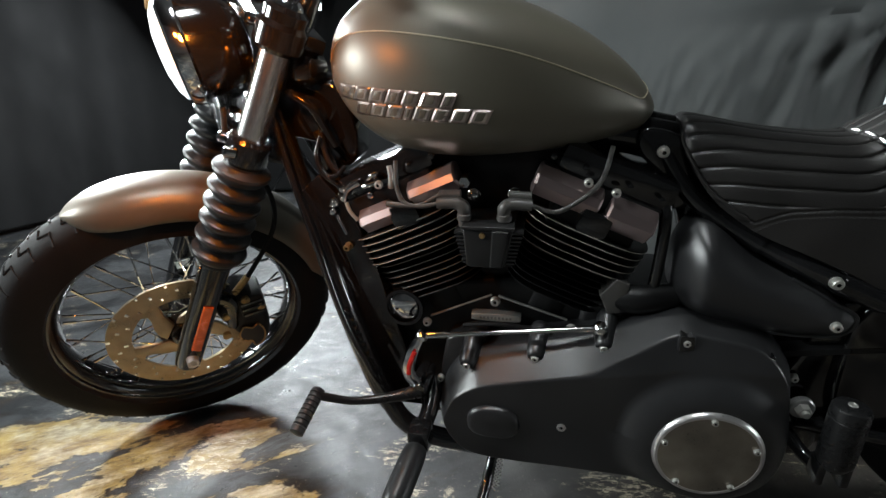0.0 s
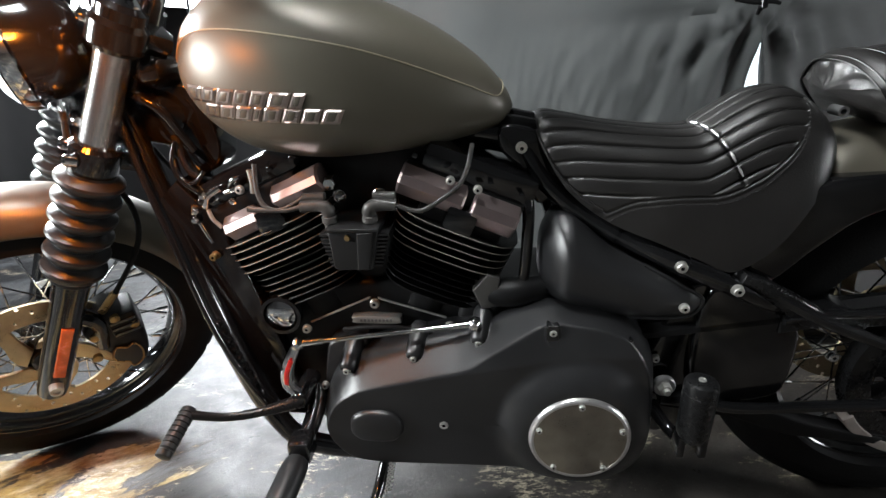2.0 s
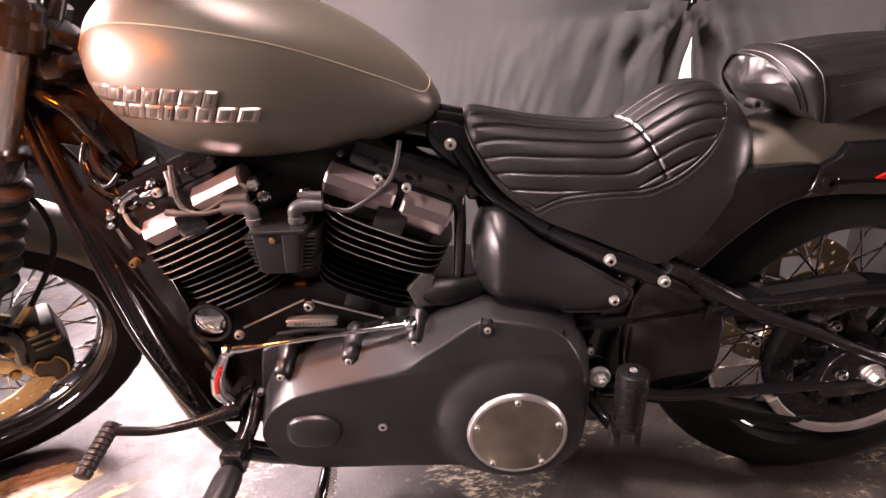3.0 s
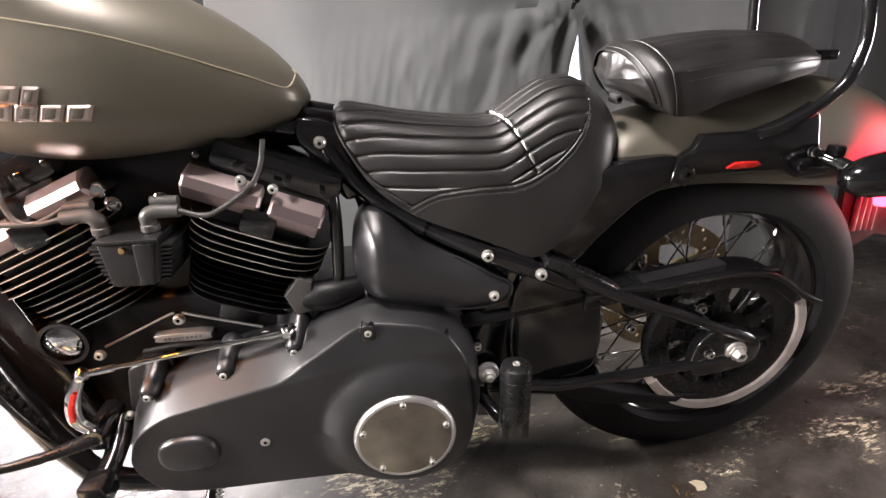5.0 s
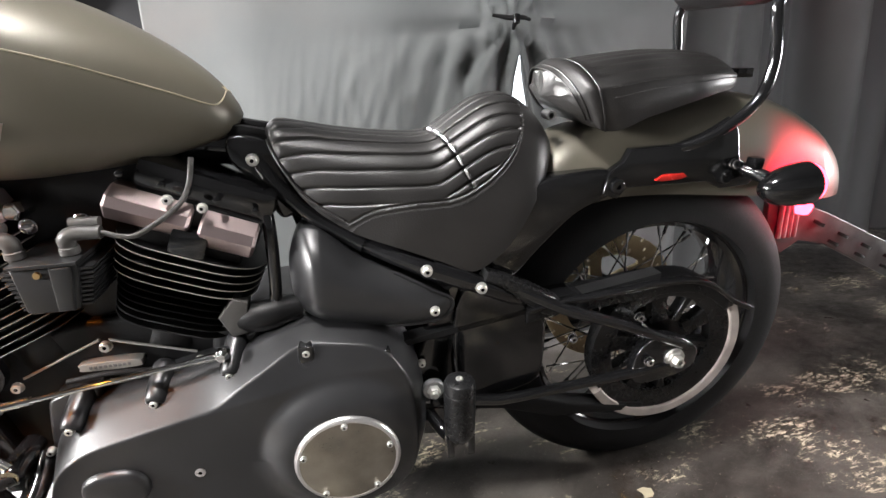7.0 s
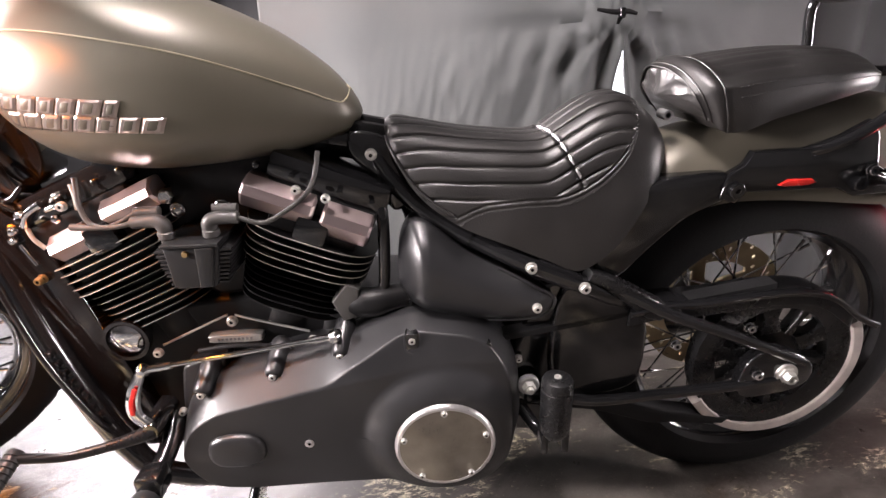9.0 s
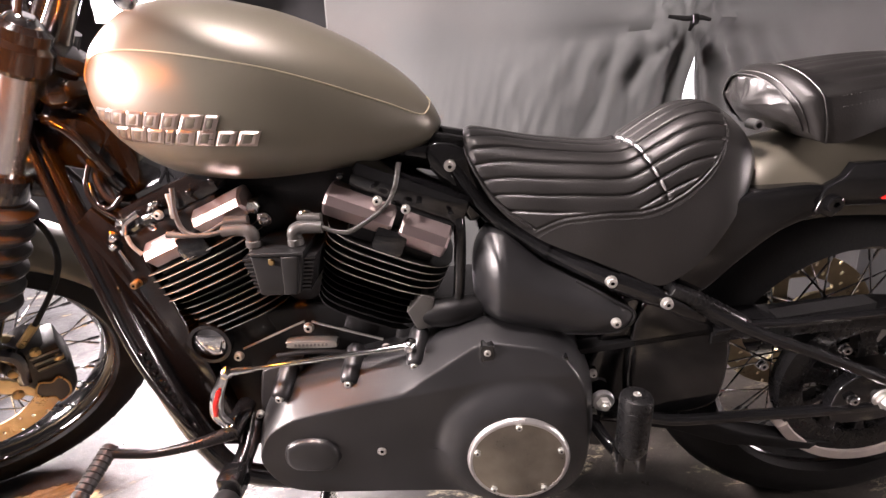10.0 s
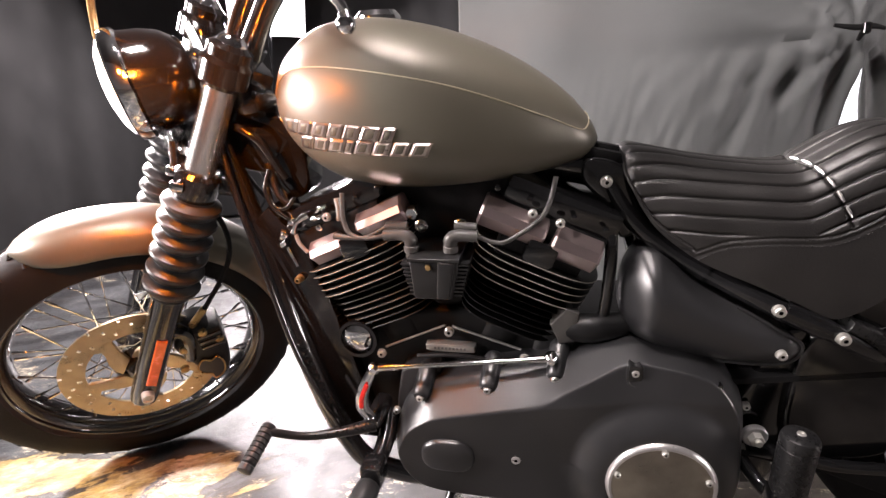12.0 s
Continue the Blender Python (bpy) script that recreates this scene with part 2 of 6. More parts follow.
def lathe(profile, m=None, seg=32, bm=None, close=False):
    """Turns (radius, height) points round z, then lays them by m."""
    bm = bm or bmesh.new()
    m = m or Matrix()
    rings = []
    for r, h in profile:
        if r < 1e-6:
            rings.append([bm.verts.new(m @ Vector((0, 0, h)))])
        else:
            rings.append([bm.verts.new(m @ Vector((r * math.cos(2 * math.pi * k / seg), r * math.sin(2 * math.pi * k / seg), h))) for k in range(seg)])
    pairs = list(zip(rings, rings[1:])) + ([(rings[-1], rings[0])] if close else [])
    for a, b in pairs:
        for k in range(seg):
            j = (k + 1) % seg
            if len(a) == 1 and len(b) == 1:
                continue
            if len(a) == 1:
                bm.faces.new((a[0], b[k], b[j]))
            elif len(b) == 1:
                bm.faces.new((a[k], a[j], b[0]))
            else:
                bm.faces.new((a[k], a[j], b[j], b[k]))
    return bm


def axis_y(x, y, z):
    """Lays a lathe's axis along -y, towards the bike's left."""
    return Matrix.Translation((x, y, z)) @ Matrix.Rotation(radians(90), 4, "X")


def prism(outline, y0, y1, bevel=0.0, bm=None, m=None, steps=3):
    """Extrudes an (x, z) outline from y0 (far) to y1 (near, rounded edge)."""
    bm = bm or bmesh.new()
    m = m or Matrix()
    cx = sum(p[0] for p in outline) / len(outline)
    cz = sum(p[1] for p in outline) / len(outline)
    size = max(max(abs(p[0] - cx), abs(p[1] - cz)) for p in outline)
    rings, sgn = [], 1 if y1 > y0 else -1
    layers = [(0.0, y0)]
    if bevel:
        for k in range(steps + 1):
            a = math.pi / 2 * k / steps
            layers.append((bevel * (1 - math.cos(a)), y1 - sgn * bevel * (1 - math.sin(a))))
    else:
        layers.append((0.0, y1))
    count = len(outline)
    area = sum(outline[i][0] * outline[(i + 1) % count][1] - outline[(i + 1) % count][0] * outline[i][1] for i in range(count))
    turn = 1 if area > 0 else -1
    for inset, y in layers:
        ring = []
        for i in range(count):
            p, a, b = Vector(outline[i]), Vector(outline[i - 1]), Vector(outline[(i + 1) % count])
            d = (b - a).normalized()
            inward = Vector((-d.y, d.x)) * turn
            q = p + inward * min(inset, size * 0.6)
            ring.append(bm.verts.new(m @ Vector((q.x, y, q.y))))
        rings.append(ring)
    for a, b in zip(rings, rings[1:]):
        for k in range(count):
            j = (k + 1) % count
            bm.faces.new((a[k], a[j], b[j], b[k]))
    bm.faces.new(rings[0])
    bm.faces.new(rings[-1][::-1])
    return bm


def box(x0, x1, y0, y1, z0, z1, bevel=0.0, m=None, bm=None):
    bm = bm or bmesh.new()
    made = bmesh.ops.create_cube(bm, size=1.0)["verts"]
    for v in made:
        v.co = Vector(((x0 + x1) / 2 + v.co.x * (x1 - x0), (y0 + y1) / 2 + v.co.y * (y1 - y0), (z0 + z1) / 2 + v.co.z * (z1 - z0)))
    if bevel:
        edges = list({e for v in made for e in v.link_edges})
        made = bmesh.ops.bevel(bm, geom=edges, offset=bevel, segments=2, profile=0.6, affect="EDGES")["verts"]
    if m:
        for v in made:
            v.co = m @ v.co
    return bm


def loft(sections, closed=True, caps=True, bm=None):
    """Skins rings of points, each ring of the same count."""
    bm = bm or bmesh.new()
    rings = [[bm.verts.new(p) for p in s] for s in sections]
    count = len(rings[0])
    for a, b in zip(rings, rings[1:]):
        for k in range(count if closed else count - 1):
            j = (k + 1) % count
            bm.faces.new((a[k], a[j], b[j], b[k]))
    if caps and closed:
        bm.faces.new(rings[0][::-1])
        bm.faces.new(rings[-1])
    return bm


def along(table, x):
    """Smooth value at x of a table of (x, value)."""
    xs = [p[0] for p in table]
    if x <= xs[0]:
        return table[0][1]
    if x >= xs[-1]:
        return table[-1][1]
    i = max(k for k in range(len(xs)) if xs[k] <= x)
    i = min(i, len(xs) - 2)
    (x1, v1), (x2, v2) = table[i], table[i + 1]
    x0, v0 = table[i - 1] if i else (2 * x1 - x2, 2 * v1 - v2)
    x3, v3 = table[i + 2] if i + 2 < len(table) else (2 * x2 - x1, 2 * v2 - v1)
    m1, m2 = (v2 - v0) / (x2 - x0), (v3 - v1) / (x3 - x1)
    h, t = x2 - x1, (x - x1) / (x2 - x1)
    return (2 * t ** 3 - 3 * t * t + 1) * v1 + (t ** 3 - 2 * t * t + t) * h * m1 + (3 * t * t - 2 * t ** 3) * v2 + (t ** 3 - t * t) * h * m2


# ---- the room ----


def room():
    bm = bmesh.new()
    bmesh.ops.create_grid(bm, x_segments=2, y_segments=2, size=1.0)
    for v in bm.verts:
        v.co = Vector((0.8 + v.co.x * 3.7, 0.5 + v.co.y * 3.75, 0))
    floor = link_mesh("floor", bm, FLOOR, flat=True)
    tagged(floor, "worn black painted floor with ochre bare patches", "floor", kind="structure")
    for nm, b in (("wall_north", (-2.9, 4.5, 4.2, 4.32, 0, 2.7)), ("wall_south", (-2.9, 4.5, -3.32, -3.2, 0, 2.7)),
                  ("wall_west", (-2.92, -2.8, -3.2, 4.2, 0, 2.7)), ("wall_east", (4.4, 4.52, -3.2, 4.2, 0, 2.7))):
        tagged(link_mesh(nm, box(*b), PLASTER, flat=True), "plain dark grey plastered wall", "wall", kind="structure")
    tagged(link_mesh("ceiling", box(-2.92, 4.52, -3.3, 4.3, 2.7, 2.8), PLASTER, flat=True), "plain dark grey ceiling", "ceiling", kind="structure")


room()


def curtain(name, plan, z0, z1, folds, mat, label, knot=None, slit=None, seed=3):
    """A hung cloth: plan is its line seen from above; folds hang down it, gathered at a knot over a slit."""
    rnd = random.Random(seed)
    line = spline([(x, y, 0) for x, y in plan], 64)
    if slit:
        near = min(range(len(line)), key=lambda i: abs(line[i].x - slit[0]))
        line[near].x = slit[0]
    cols, rows = len(line), 130
    waves = [(rnd.uniform(5, 22), rnd.uniform(0, 6.28), rnd.uniform(0.2, 1)) for _ in range(7)]
    bm = bmesh.new()

    def gape(z):
        if not slit or not slit[1] < z < slit[2]:
            return 0.0
        return slit[3] * ((slit[2] - z) / (slit[2] - slit[1])) ** 0.9

    def column(i, s, side):
        p = line[i]
        d = (line[min(i + 1, cols - 1)] - line[max(i - 1, 0)]).normalized()
        out = Vector((d.y, -d.x, 0))
        col = []
        for j in range(rows):
            z = z0 + (z1 - z0) * j / (rows - 1)
            k = sum(a * math.sin(f * s + ph + 0.6 * math.sin(1.7 * z + ph)) for f, ph, a in waves) * folds * (1 + 13 * max(0.0, min(1.0, (p.x - 1.9) / 0.6)) if knot else 1)
            q = p + out * k
            q.z = z
            if knot:
                dx, dz = p.x - knot[0], z - knot[1]
                r = math.hypot(dx, dz)
                ang = math.atan2(dz, dx)
                below = max(0.0, min(1.0, -dz / 0.1))
                low = math.exp(-(dx / 0.3) ** 2) * below * math.exp(min(0, dz) * 0.9)
                q += out * (0.05 * math.exp(-(r / 0.12) ** 2) + (0.012 * math.sin(9 * ang + 1.0) + 0.007 * math.sin(17 * ang + 0.5) + 0.004 * math.sin(31 * ang)) * math.exp(-r / 0.3) * min(1, r / 0.06))
                q += out * 0.013 * math.sin(34 * dx / (0.35 + max(0, -dz))) * low
                crease = noise.noise(Vector((s * 30 - z * 9, z * 4.5 + s * 3, 5.0 + seed)))
                fine = noise.noise(Vector((s * 62 - z * 22, z * 9.0, 9.0 + seed)))
                q += out * (0.011 * (1 - abs(crease)) ** 5 + 0.004 * (1 - abs(fine)) ** 5) * math.exp(-((dx + 0.28) / 0.27) ** 2) * math.exp(-((dz + 0.24) / 0.16) ** 2)
            q += out * (0.006 * noise.noise(Vector((s * 4, z * 4, seed))) + 0.002 * noise.noise(Vector((s * 14, z * 9, seed))))
            if slit:
                fall = math.exp(-abs(p.x - slit[0]) / 0.05)
                q.x += (side if abs(p.x - slit[0]) < 1e-6 else math.copysign(1, p.x - slit[0])) * gape(z) * fall + 0.18 * min(0.0, max(z - slit[2], -0.2)) * -0.6 * fall
            col.append(bm.verts.new(q))
        return col

    left, right, s = [], [], 0.0
    for i in range(cols):
        if i:
            s += (line[i] - line[i - 1]).length
        cut = slit and abs(line[i].x - slit[0]) < 1e-6
        left.append(column(i, s, -1))
        right.append(column(i, s, 1) if cut else left[-1])
    for i in range(cols - 1):
        for j in range(rows - 1):
            bm.faces.new((right[i][j], left[i + 1][j], left[i + 1][j + 1], right[i][j + 1]))
    bmesh.ops.remove_doubles(bm, verts=bm.verts[:], dist=1e-5)
    ob = link_mesh(name, bm, mat, sharp=80)
    md = ob.modifiers.new("thickness", "SOLIDIFY")
    md.thickness = 0.002
    return tagged(ob, label, "curtain")


KNOT = (1.556, 0.957)


def backdrop():
    curtain("backdrop_curtain", [(0.62, 0.6), (1.0, 0.53), (1.5, 0.47), (1.9, 0.52), (2.2, 0.66), (2.5, 0.82), (2.75, 0.95), (3.1, 1.1), (3.6, 1.15), (4.35, 1.2)], 0.03, 2.4, 0.0035, CLOTH,
            "dark grey cloth backdrop gathered by a clamp above a slit", KNOT, (1.57, 0.64, 0.875, 0.036), 3)
    curtain("side_curtain", [(-2.74, 0.2), (-2.7, 2.2), (-2.3, 3.4), (-1.2, 3.8), (0.0, 3.8), (1.6, 3.7)], 0.03, 2.4, 0.006, DARK_CLOTH, "black cloth backdrop hung in soft folds", seed=8)
    # spring clamp that gathers the cloth
    root = tagged(new("spring_clamp"), "black plastic spring clamp gripping gathered cloth", "clamp")
    root.location = (KNOT[0], 0.41, KNOT[1])
    for sx in (-1, 1):
        jaw = tube([(sx * 0.05 - 0.012, -0.012, 0.004 - sx * 0.006), (sx * 0.02 - 0.006, -0.016, 0.003), (0, -0.012, 0.0), (0, 0.01, -0.02)], [0.004, 0.006, 0.006, 0.004], 10)
        part("jaw", jaw, RUBBER, root)
    part("spring", lathe([(0.006, -0.012), (0.009, -0.01), (0.009, 0.01), (0.006, 0.012)], Matrix.Translation((0, -0.016, 0)), 16), GLOSS, root)
    # bright daylight seen through the slit
    tagged(link_mesh("daylight_backdrop", box(1.2, 2.1, 0.9, 0.91, 0.4, 1.4), glow("daylight", (0.9, 0.95, 1.0), 2.2), flat=True), "bright daylight behind the cloth", "backdrop", kind="structure")


backdrop()


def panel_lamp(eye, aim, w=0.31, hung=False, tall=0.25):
    label = "unseen white light panel added ahead of the bike, hung from the ceiling" if hung else "bright white studio light panel on a black stand"
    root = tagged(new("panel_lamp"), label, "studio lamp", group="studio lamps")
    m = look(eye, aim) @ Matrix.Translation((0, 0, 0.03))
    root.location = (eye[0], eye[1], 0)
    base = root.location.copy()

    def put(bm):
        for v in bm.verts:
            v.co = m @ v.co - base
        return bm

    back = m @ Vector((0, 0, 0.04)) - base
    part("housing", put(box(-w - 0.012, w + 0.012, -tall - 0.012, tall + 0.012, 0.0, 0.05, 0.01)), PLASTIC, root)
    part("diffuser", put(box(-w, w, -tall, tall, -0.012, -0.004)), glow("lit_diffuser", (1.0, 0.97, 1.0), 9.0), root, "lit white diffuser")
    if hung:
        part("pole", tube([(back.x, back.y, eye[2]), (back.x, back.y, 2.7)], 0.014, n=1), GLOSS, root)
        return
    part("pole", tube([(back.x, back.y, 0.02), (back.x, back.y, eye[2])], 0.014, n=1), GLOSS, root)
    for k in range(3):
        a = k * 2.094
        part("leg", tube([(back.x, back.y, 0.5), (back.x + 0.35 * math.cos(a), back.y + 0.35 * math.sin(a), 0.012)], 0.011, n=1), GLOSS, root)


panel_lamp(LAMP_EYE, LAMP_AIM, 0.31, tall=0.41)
# out-of-view panels, each with a housing made up for its light
for key_eye, key_aim, key_power in UNSEEN_PANELS:
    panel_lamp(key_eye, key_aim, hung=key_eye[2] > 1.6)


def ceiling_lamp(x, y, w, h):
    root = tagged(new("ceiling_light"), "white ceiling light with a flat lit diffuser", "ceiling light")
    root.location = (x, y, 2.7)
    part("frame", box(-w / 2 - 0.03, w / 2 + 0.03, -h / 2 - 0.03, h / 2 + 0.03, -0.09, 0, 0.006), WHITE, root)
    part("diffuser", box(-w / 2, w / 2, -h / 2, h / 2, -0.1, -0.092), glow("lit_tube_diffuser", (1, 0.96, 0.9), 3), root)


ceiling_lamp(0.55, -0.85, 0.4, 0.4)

# ---- the motorcycle, in its own upright frame, leaned on its stand ----
LEAN_ANGLE, STEER, RAKE = 8.38, 43.2, 28.0
bike = tagged(new("motorcycle"), "olive-grey cruiser motorcycle with black frame leaning on its side stand", "motorcycle")
bike.matrix_world = pose(0, 0, 0, LEAN_ANGLE)
AX = Vector((math.sin(radians(RAKE)), 0, math.cos(radians(RAKE))))
MF = Matrix.Translation((0.0018, -0.0015, 0.315)) @ Matrix.Rotation(radians(STEER), 4, AX)
REAR = Vector((1.629, 0, 0.316))


def bolt_mesh(r=0.008, h=0.006):
    bm = lathe([(0, h * 0.4), (r * 0.3, h * 0.4), (r * 0.34, h), (r * 0.75, h), (r * 0.9, h * 0.8), (r * 0.9, 0), (r * 1.05, 0), (r * 1.05, -0.002), (0, -0.002)], seg=12)
    # socket faces take the second, black material to read as a dark hole
    for f in list(bm.faces)[:24]:
        f.material_index = 1
    return bm


def bolts(places, r=0.008, h=0.006, mat=STEEL, parent=bike, label=""):
    first = None
    for x, y, z in places:
        m = axis_y(x, y, z)
        if first is None:
            first = part("bolt", bolt_mesh(r, h), [mat, GLOSS], parent, label)
            first.matrix_local = m
        else:
            again(first, m)


def wheel(name, centre, m, tyre_r, rim_r, width, spokes, treads, label):
    """hub > tyre, rim, spokes; built round the y axis at the origin and laid by m."""
    hub = part(name, lathe([(0, -0.075), (0.03, -0.075), (0.036, -0.06), (0.055, -0.055), (0.055, -0.047), (0.03, -0.04), (0.028, 0.0), (0.03, 0.04), (0.055, 0.047), (0.055, 0.055), (0.036, 0.06), (0.03, 0.075), (0, 0.075)], axis_y(0, 0, 0), 28), GLOSS, bike, label)
    hub.matrix_local = m
    w = width / 2
    prof = []
    for k in range(25):
        a = math.pi * k / 24
        y = -w * math.cos(a) * (1.0 if 4 < k < 20 else 0.98)
        r = rim_r + 0.006 + (tyre_r - rim_r - 0.006) * math.sin(a) ** 0.62
        prof.append((r, y))
    prof += [(rim_r, w * 0.72), (rim_r - 0.004, 0), (rim_r, -w * 0.72)]
    tyre = part("tyre", lathe(prof, axis_y(0, 0, 0), 96, close=True), RUBBER, hub, "black rubber tyre with cut tread")
    f = w * 0.74
    rim = part("rim", lathe([(rim_r - 0.002, -f - 0.002), (rim_r + 0.008, -f - 0.004), (rim_r + 0.010, -f), (rim_r + 0.002, -f + 0.004), (rim_r - 0.012, -f + 0.012), (rim_r - 0.018, -f * 0.4), (rim_r - 0.02, 0),
                             (rim_r - 0.018, f * 0.4), (rim_r - 0.012, f - 0.012), (rim_r + 0.002, f - 0.004), (rim_r + 0.010, f), (rim_r + 0.008, f + 0.004), (rim_r - 0.002, f + 0.002)], axis_y(0, 0, 0), 96, close=True), GLOSS, hub, "gloss black spoked rim")
    # spokes, crossed, with nipples
    first = {}
    for k in range(spokes):
        side = -1 if k % 2 else 1
        lean_ = 1 if (k // 2) % 2 else -1
        a = 2 * math.pi * k / spokes
        key = (side, lean_)
        if key not in first:
            p0 = Vector((0.053 * math.cos(lean_ * 1.15), side * 0.051, 0.053 * math.sin(lean_ * 1.15)))
            p1 = Vector((rim_r - 0.022, side * 0.008, 0))
            d = (p1 - p0).normalized()
            bm = tube([p0, p1], 0.0019, 6, 1)
            tube([p1 - d * 0.022, p1], 0.0034, 6, 1, bm)
            first[key] = part("spoke", bm, CHROME, hub, "plated wire spoke")
            first[key].matrix_local = Matrix.Rotation(-a, 4, "Y")
        else:
            again(first[key], Matrix.Rotation(-a, 4, "Y"))
    # tread blocks: zigzag sipes as raised black ridges between cuts
    if treads:
        f2 = {}
        for k in range(treads):
            a = 2 * math.pi * k / treads
            for sgn in (-1, 1):
                if sgn not in f2:
                    bm = bmesh.new()
                    pts = [(0.018, 0.2), (0.34, 0.28), (0.4, -0.25), (0.78, -0.1)]
                    segs = []
                    for u, v in pts:
                        yy = sgn * w * u
                        aa = math.acos(max(-1, min(1, -yy / w)))
                        rr = rim_r + 0.006 + (tyre_r - rim_r - 0.006) * math.sin(aa) ** 0.62 + 0.0006
                        th = v * 2 * math.pi / treads * 0.9
                        segs.append((Vector((rr * math.cos(th), yy, rr * math.sin(th))), 0.004))
                    tube([s[0] for s in segs], 0.0026, 6, 1, bm)
                    f2[sgn] = part("tread_groove", bm, RUBBER, tyre, "zigzag tread cut")
                    f2[sgn].matrix_local = Matrix.Rotation(-a, 4, "Y")
                else:
                    again(f2[sgn], Matrix.Rotation(-a - (0.5 * 2 * math.pi / treads if sgn > 0 else 0), 4, "Y"))
    return hub


front_wheel = wheel("front_wheel", None, MF, 0.331, 0.243, 0.104, 40, 44, "spoked front wheel turned to full lock")
rear_wheel = wheel("rear_wheel", None, Matrix.Translation(REAR), 0.318, 0.221, 0.15, 40, 0, "spoked rear wheel with wide tyre")


def disc(name, r0, r1, y, parent, holes, mat, label, spider=True):
    """A drilled brake disc: ring with through holes and a slotted inner carrier."""
    bm = bmesh.new()
    seg, rows = 144, 6
    t = 0.005
    top, bot = [], []
    rr = [r0 + (r1 - r0) * k / rows for k in range(rows + 1)]
    for grid, yy in ((top, y - t / 2), (bot, y + t / 2)):
        for r in rr:
            grid.append([bm.verts.new((r * math.cos(2 * math.pi * k / seg), yy, r * math.sin(2 * math.pi * k / seg))) for k in range(seg)])
    gone = {(1 + (h % 3) * 2, int(h * seg / holes)) for h in range(holes)}
    for i in range(rows):
        for k in range(seg):
            j = (k + 1) % seg
            if (i, k) in gone:
                c = [(i, k), (i, j), (i + 1, j), (i + 1, k)]
                for (a, b), (e, f) in zip(c, c[1:] + c[:1]):
                    quad = (top[a][b], top[e][f], bot[e][f], bot[a][b])
                    if not bm.faces.get(quad):
                        bm.faces.new(quad)
                continue
            bm.faces.new((top[i][k], top[i][j], top[i + 1][j], top[i + 1][k]))
            bm.faces.new((bot[i][k], bot[i + 1][k], bot[i + 1][j], bot[i][j]))
    for i in (0, rows):
        for k in range(seg):
            j = (k + 1) % seg
            quad = (top[i][k], top[i][j], bot[i][j], bot[i][k])
            if not bm.faces.get(quad):
                bm.faces.new(quad)
    ring = part(name, bm, mat, parent, label)
    if spider:
        arm = None
        for k in range(5):
            m = Matrix.Rotation(k * 2 * math.pi / 5, 4, "Y")
            if arm is None:
                out = [(0.034, -0.02), (0.058, -0.04), (0.075, -0.06), (0.082, -0.068), (0.094, -0.056), (0.1, -0.03), (0.088, -0.034), (0.078, -0.022), (0.066, 0.0), (0.05, 0.016), (0.034, 0.022)]
                arm = part("disc_carrier_arm", prism(out, y + 0.004, y - 0.003, 0.0012), mat, parent)
                arm.matrix_local = m
            else:
                again(arm, m)
    return ring


disc("brake_disc", 0.104, 0.15, -0.066, front_wheel, 45, DISC, "bronze-tinted drilled front brake disc")
disc("brake_disc", 0.1, 0.146, 0.085, rear_wheel, 45, DISC, "drilled rear brake disc")

# fork, headlamp, fender, caliper: all turn with the steering


def fork_part(name, bm, mat, parent=bike, label="", sharp=35):
    bm.transform(MF)
    return part(name, bm, mat, parent, label, sharp)


def leg_frame(y):
    """z runs up the fork leg from the axle."""
    return Matrix.Translation((0, y, 0)) @ Matrix.Rotation(radians(RAKE), 4, "Y")


def fork_leg(y):
    m = leg_frame(y)
    slider = fork_part("fork_slider", lathe([(0, -0.042), (0.018, -0.042), (0.0245, -0.036), (0.0265, -0.02), (0.0275, 0.06), (0.028, 0.2), (0.03, 0.25), (0, 0.25)], m, 28), GLOSS, label="gloss black fork slider")
    prof = [(0.0, 0.242), (0.034, 0.242)]
    n = 6
    for k in range(n):
        z = 0.25 + k * 0.0345
        prof += [(0.0345, z), (0.04, z + 0.003), (0.0475, z + 0.0125), (0.0495, z + 0.018), (0.048, z + 0.0225), (0.039, z + 0.0275), (0.035, z + 0.031)]
    prof += [(0.034, 0.462), (0, 0.462)]
    fork_part("fork_gaiter", lathe(prof, m, 32), BOOT, label="black ribbed rubber fork gaiter")
    fork_part("fork_tube", lathe([(0, 0.45), (0.0245, 0.45), (0.0245, 0.68), (0, 0.68)], m, 32), FORK, label="chromed upper fork tube")
    fork_part("lower_clamp", lathe([(0, 0.455), (0.033, 0.455), (0.036, 0.46), (0.036, 0.5), (0.031, 0.506), (0, 0.506)], m, 28), GLOSS)
    fork_part("upper_clamp", lathe([(0, 0.655), (0.034, 0.655), (0.039, 0.662), (0.039, 0.692), (0.033, 0.7), (0.0335, 0.715), (0.024, 0.722), (0, 0.722)], m, 28), GLOSS)
    fork_part("fork_cap", lathe([(0, 0.733), (0.014, 0.733), (0.02, 0.728), (0.024, 0.72), (0.02, 0.715), (0, 0.715)], m, 20), CHROME)
    return slider


left_slider = fork_leg(-0.118)
fork_leg(0.118)
A28 = Matrix.Rotation(radians(RAKE), 4, "Y")
for s0, s1, nm in ((0.462, 0.498, "lower_triple_clamp"), (0.664, 0.692, "upper_triple_clamp")):
    fork_part(nm, box(-0.03, 0.075, -0.118, 0.118, s0, s1, 0.01, A28), GLOSS, label="black fork yoke")
fork_part("steering_stem", tube([A28 @ Vector((0.06, 0, 0.45)), A28 @ Vector((0.06, 0, 0.7))], 0.026, 16, 1), GLOSS)
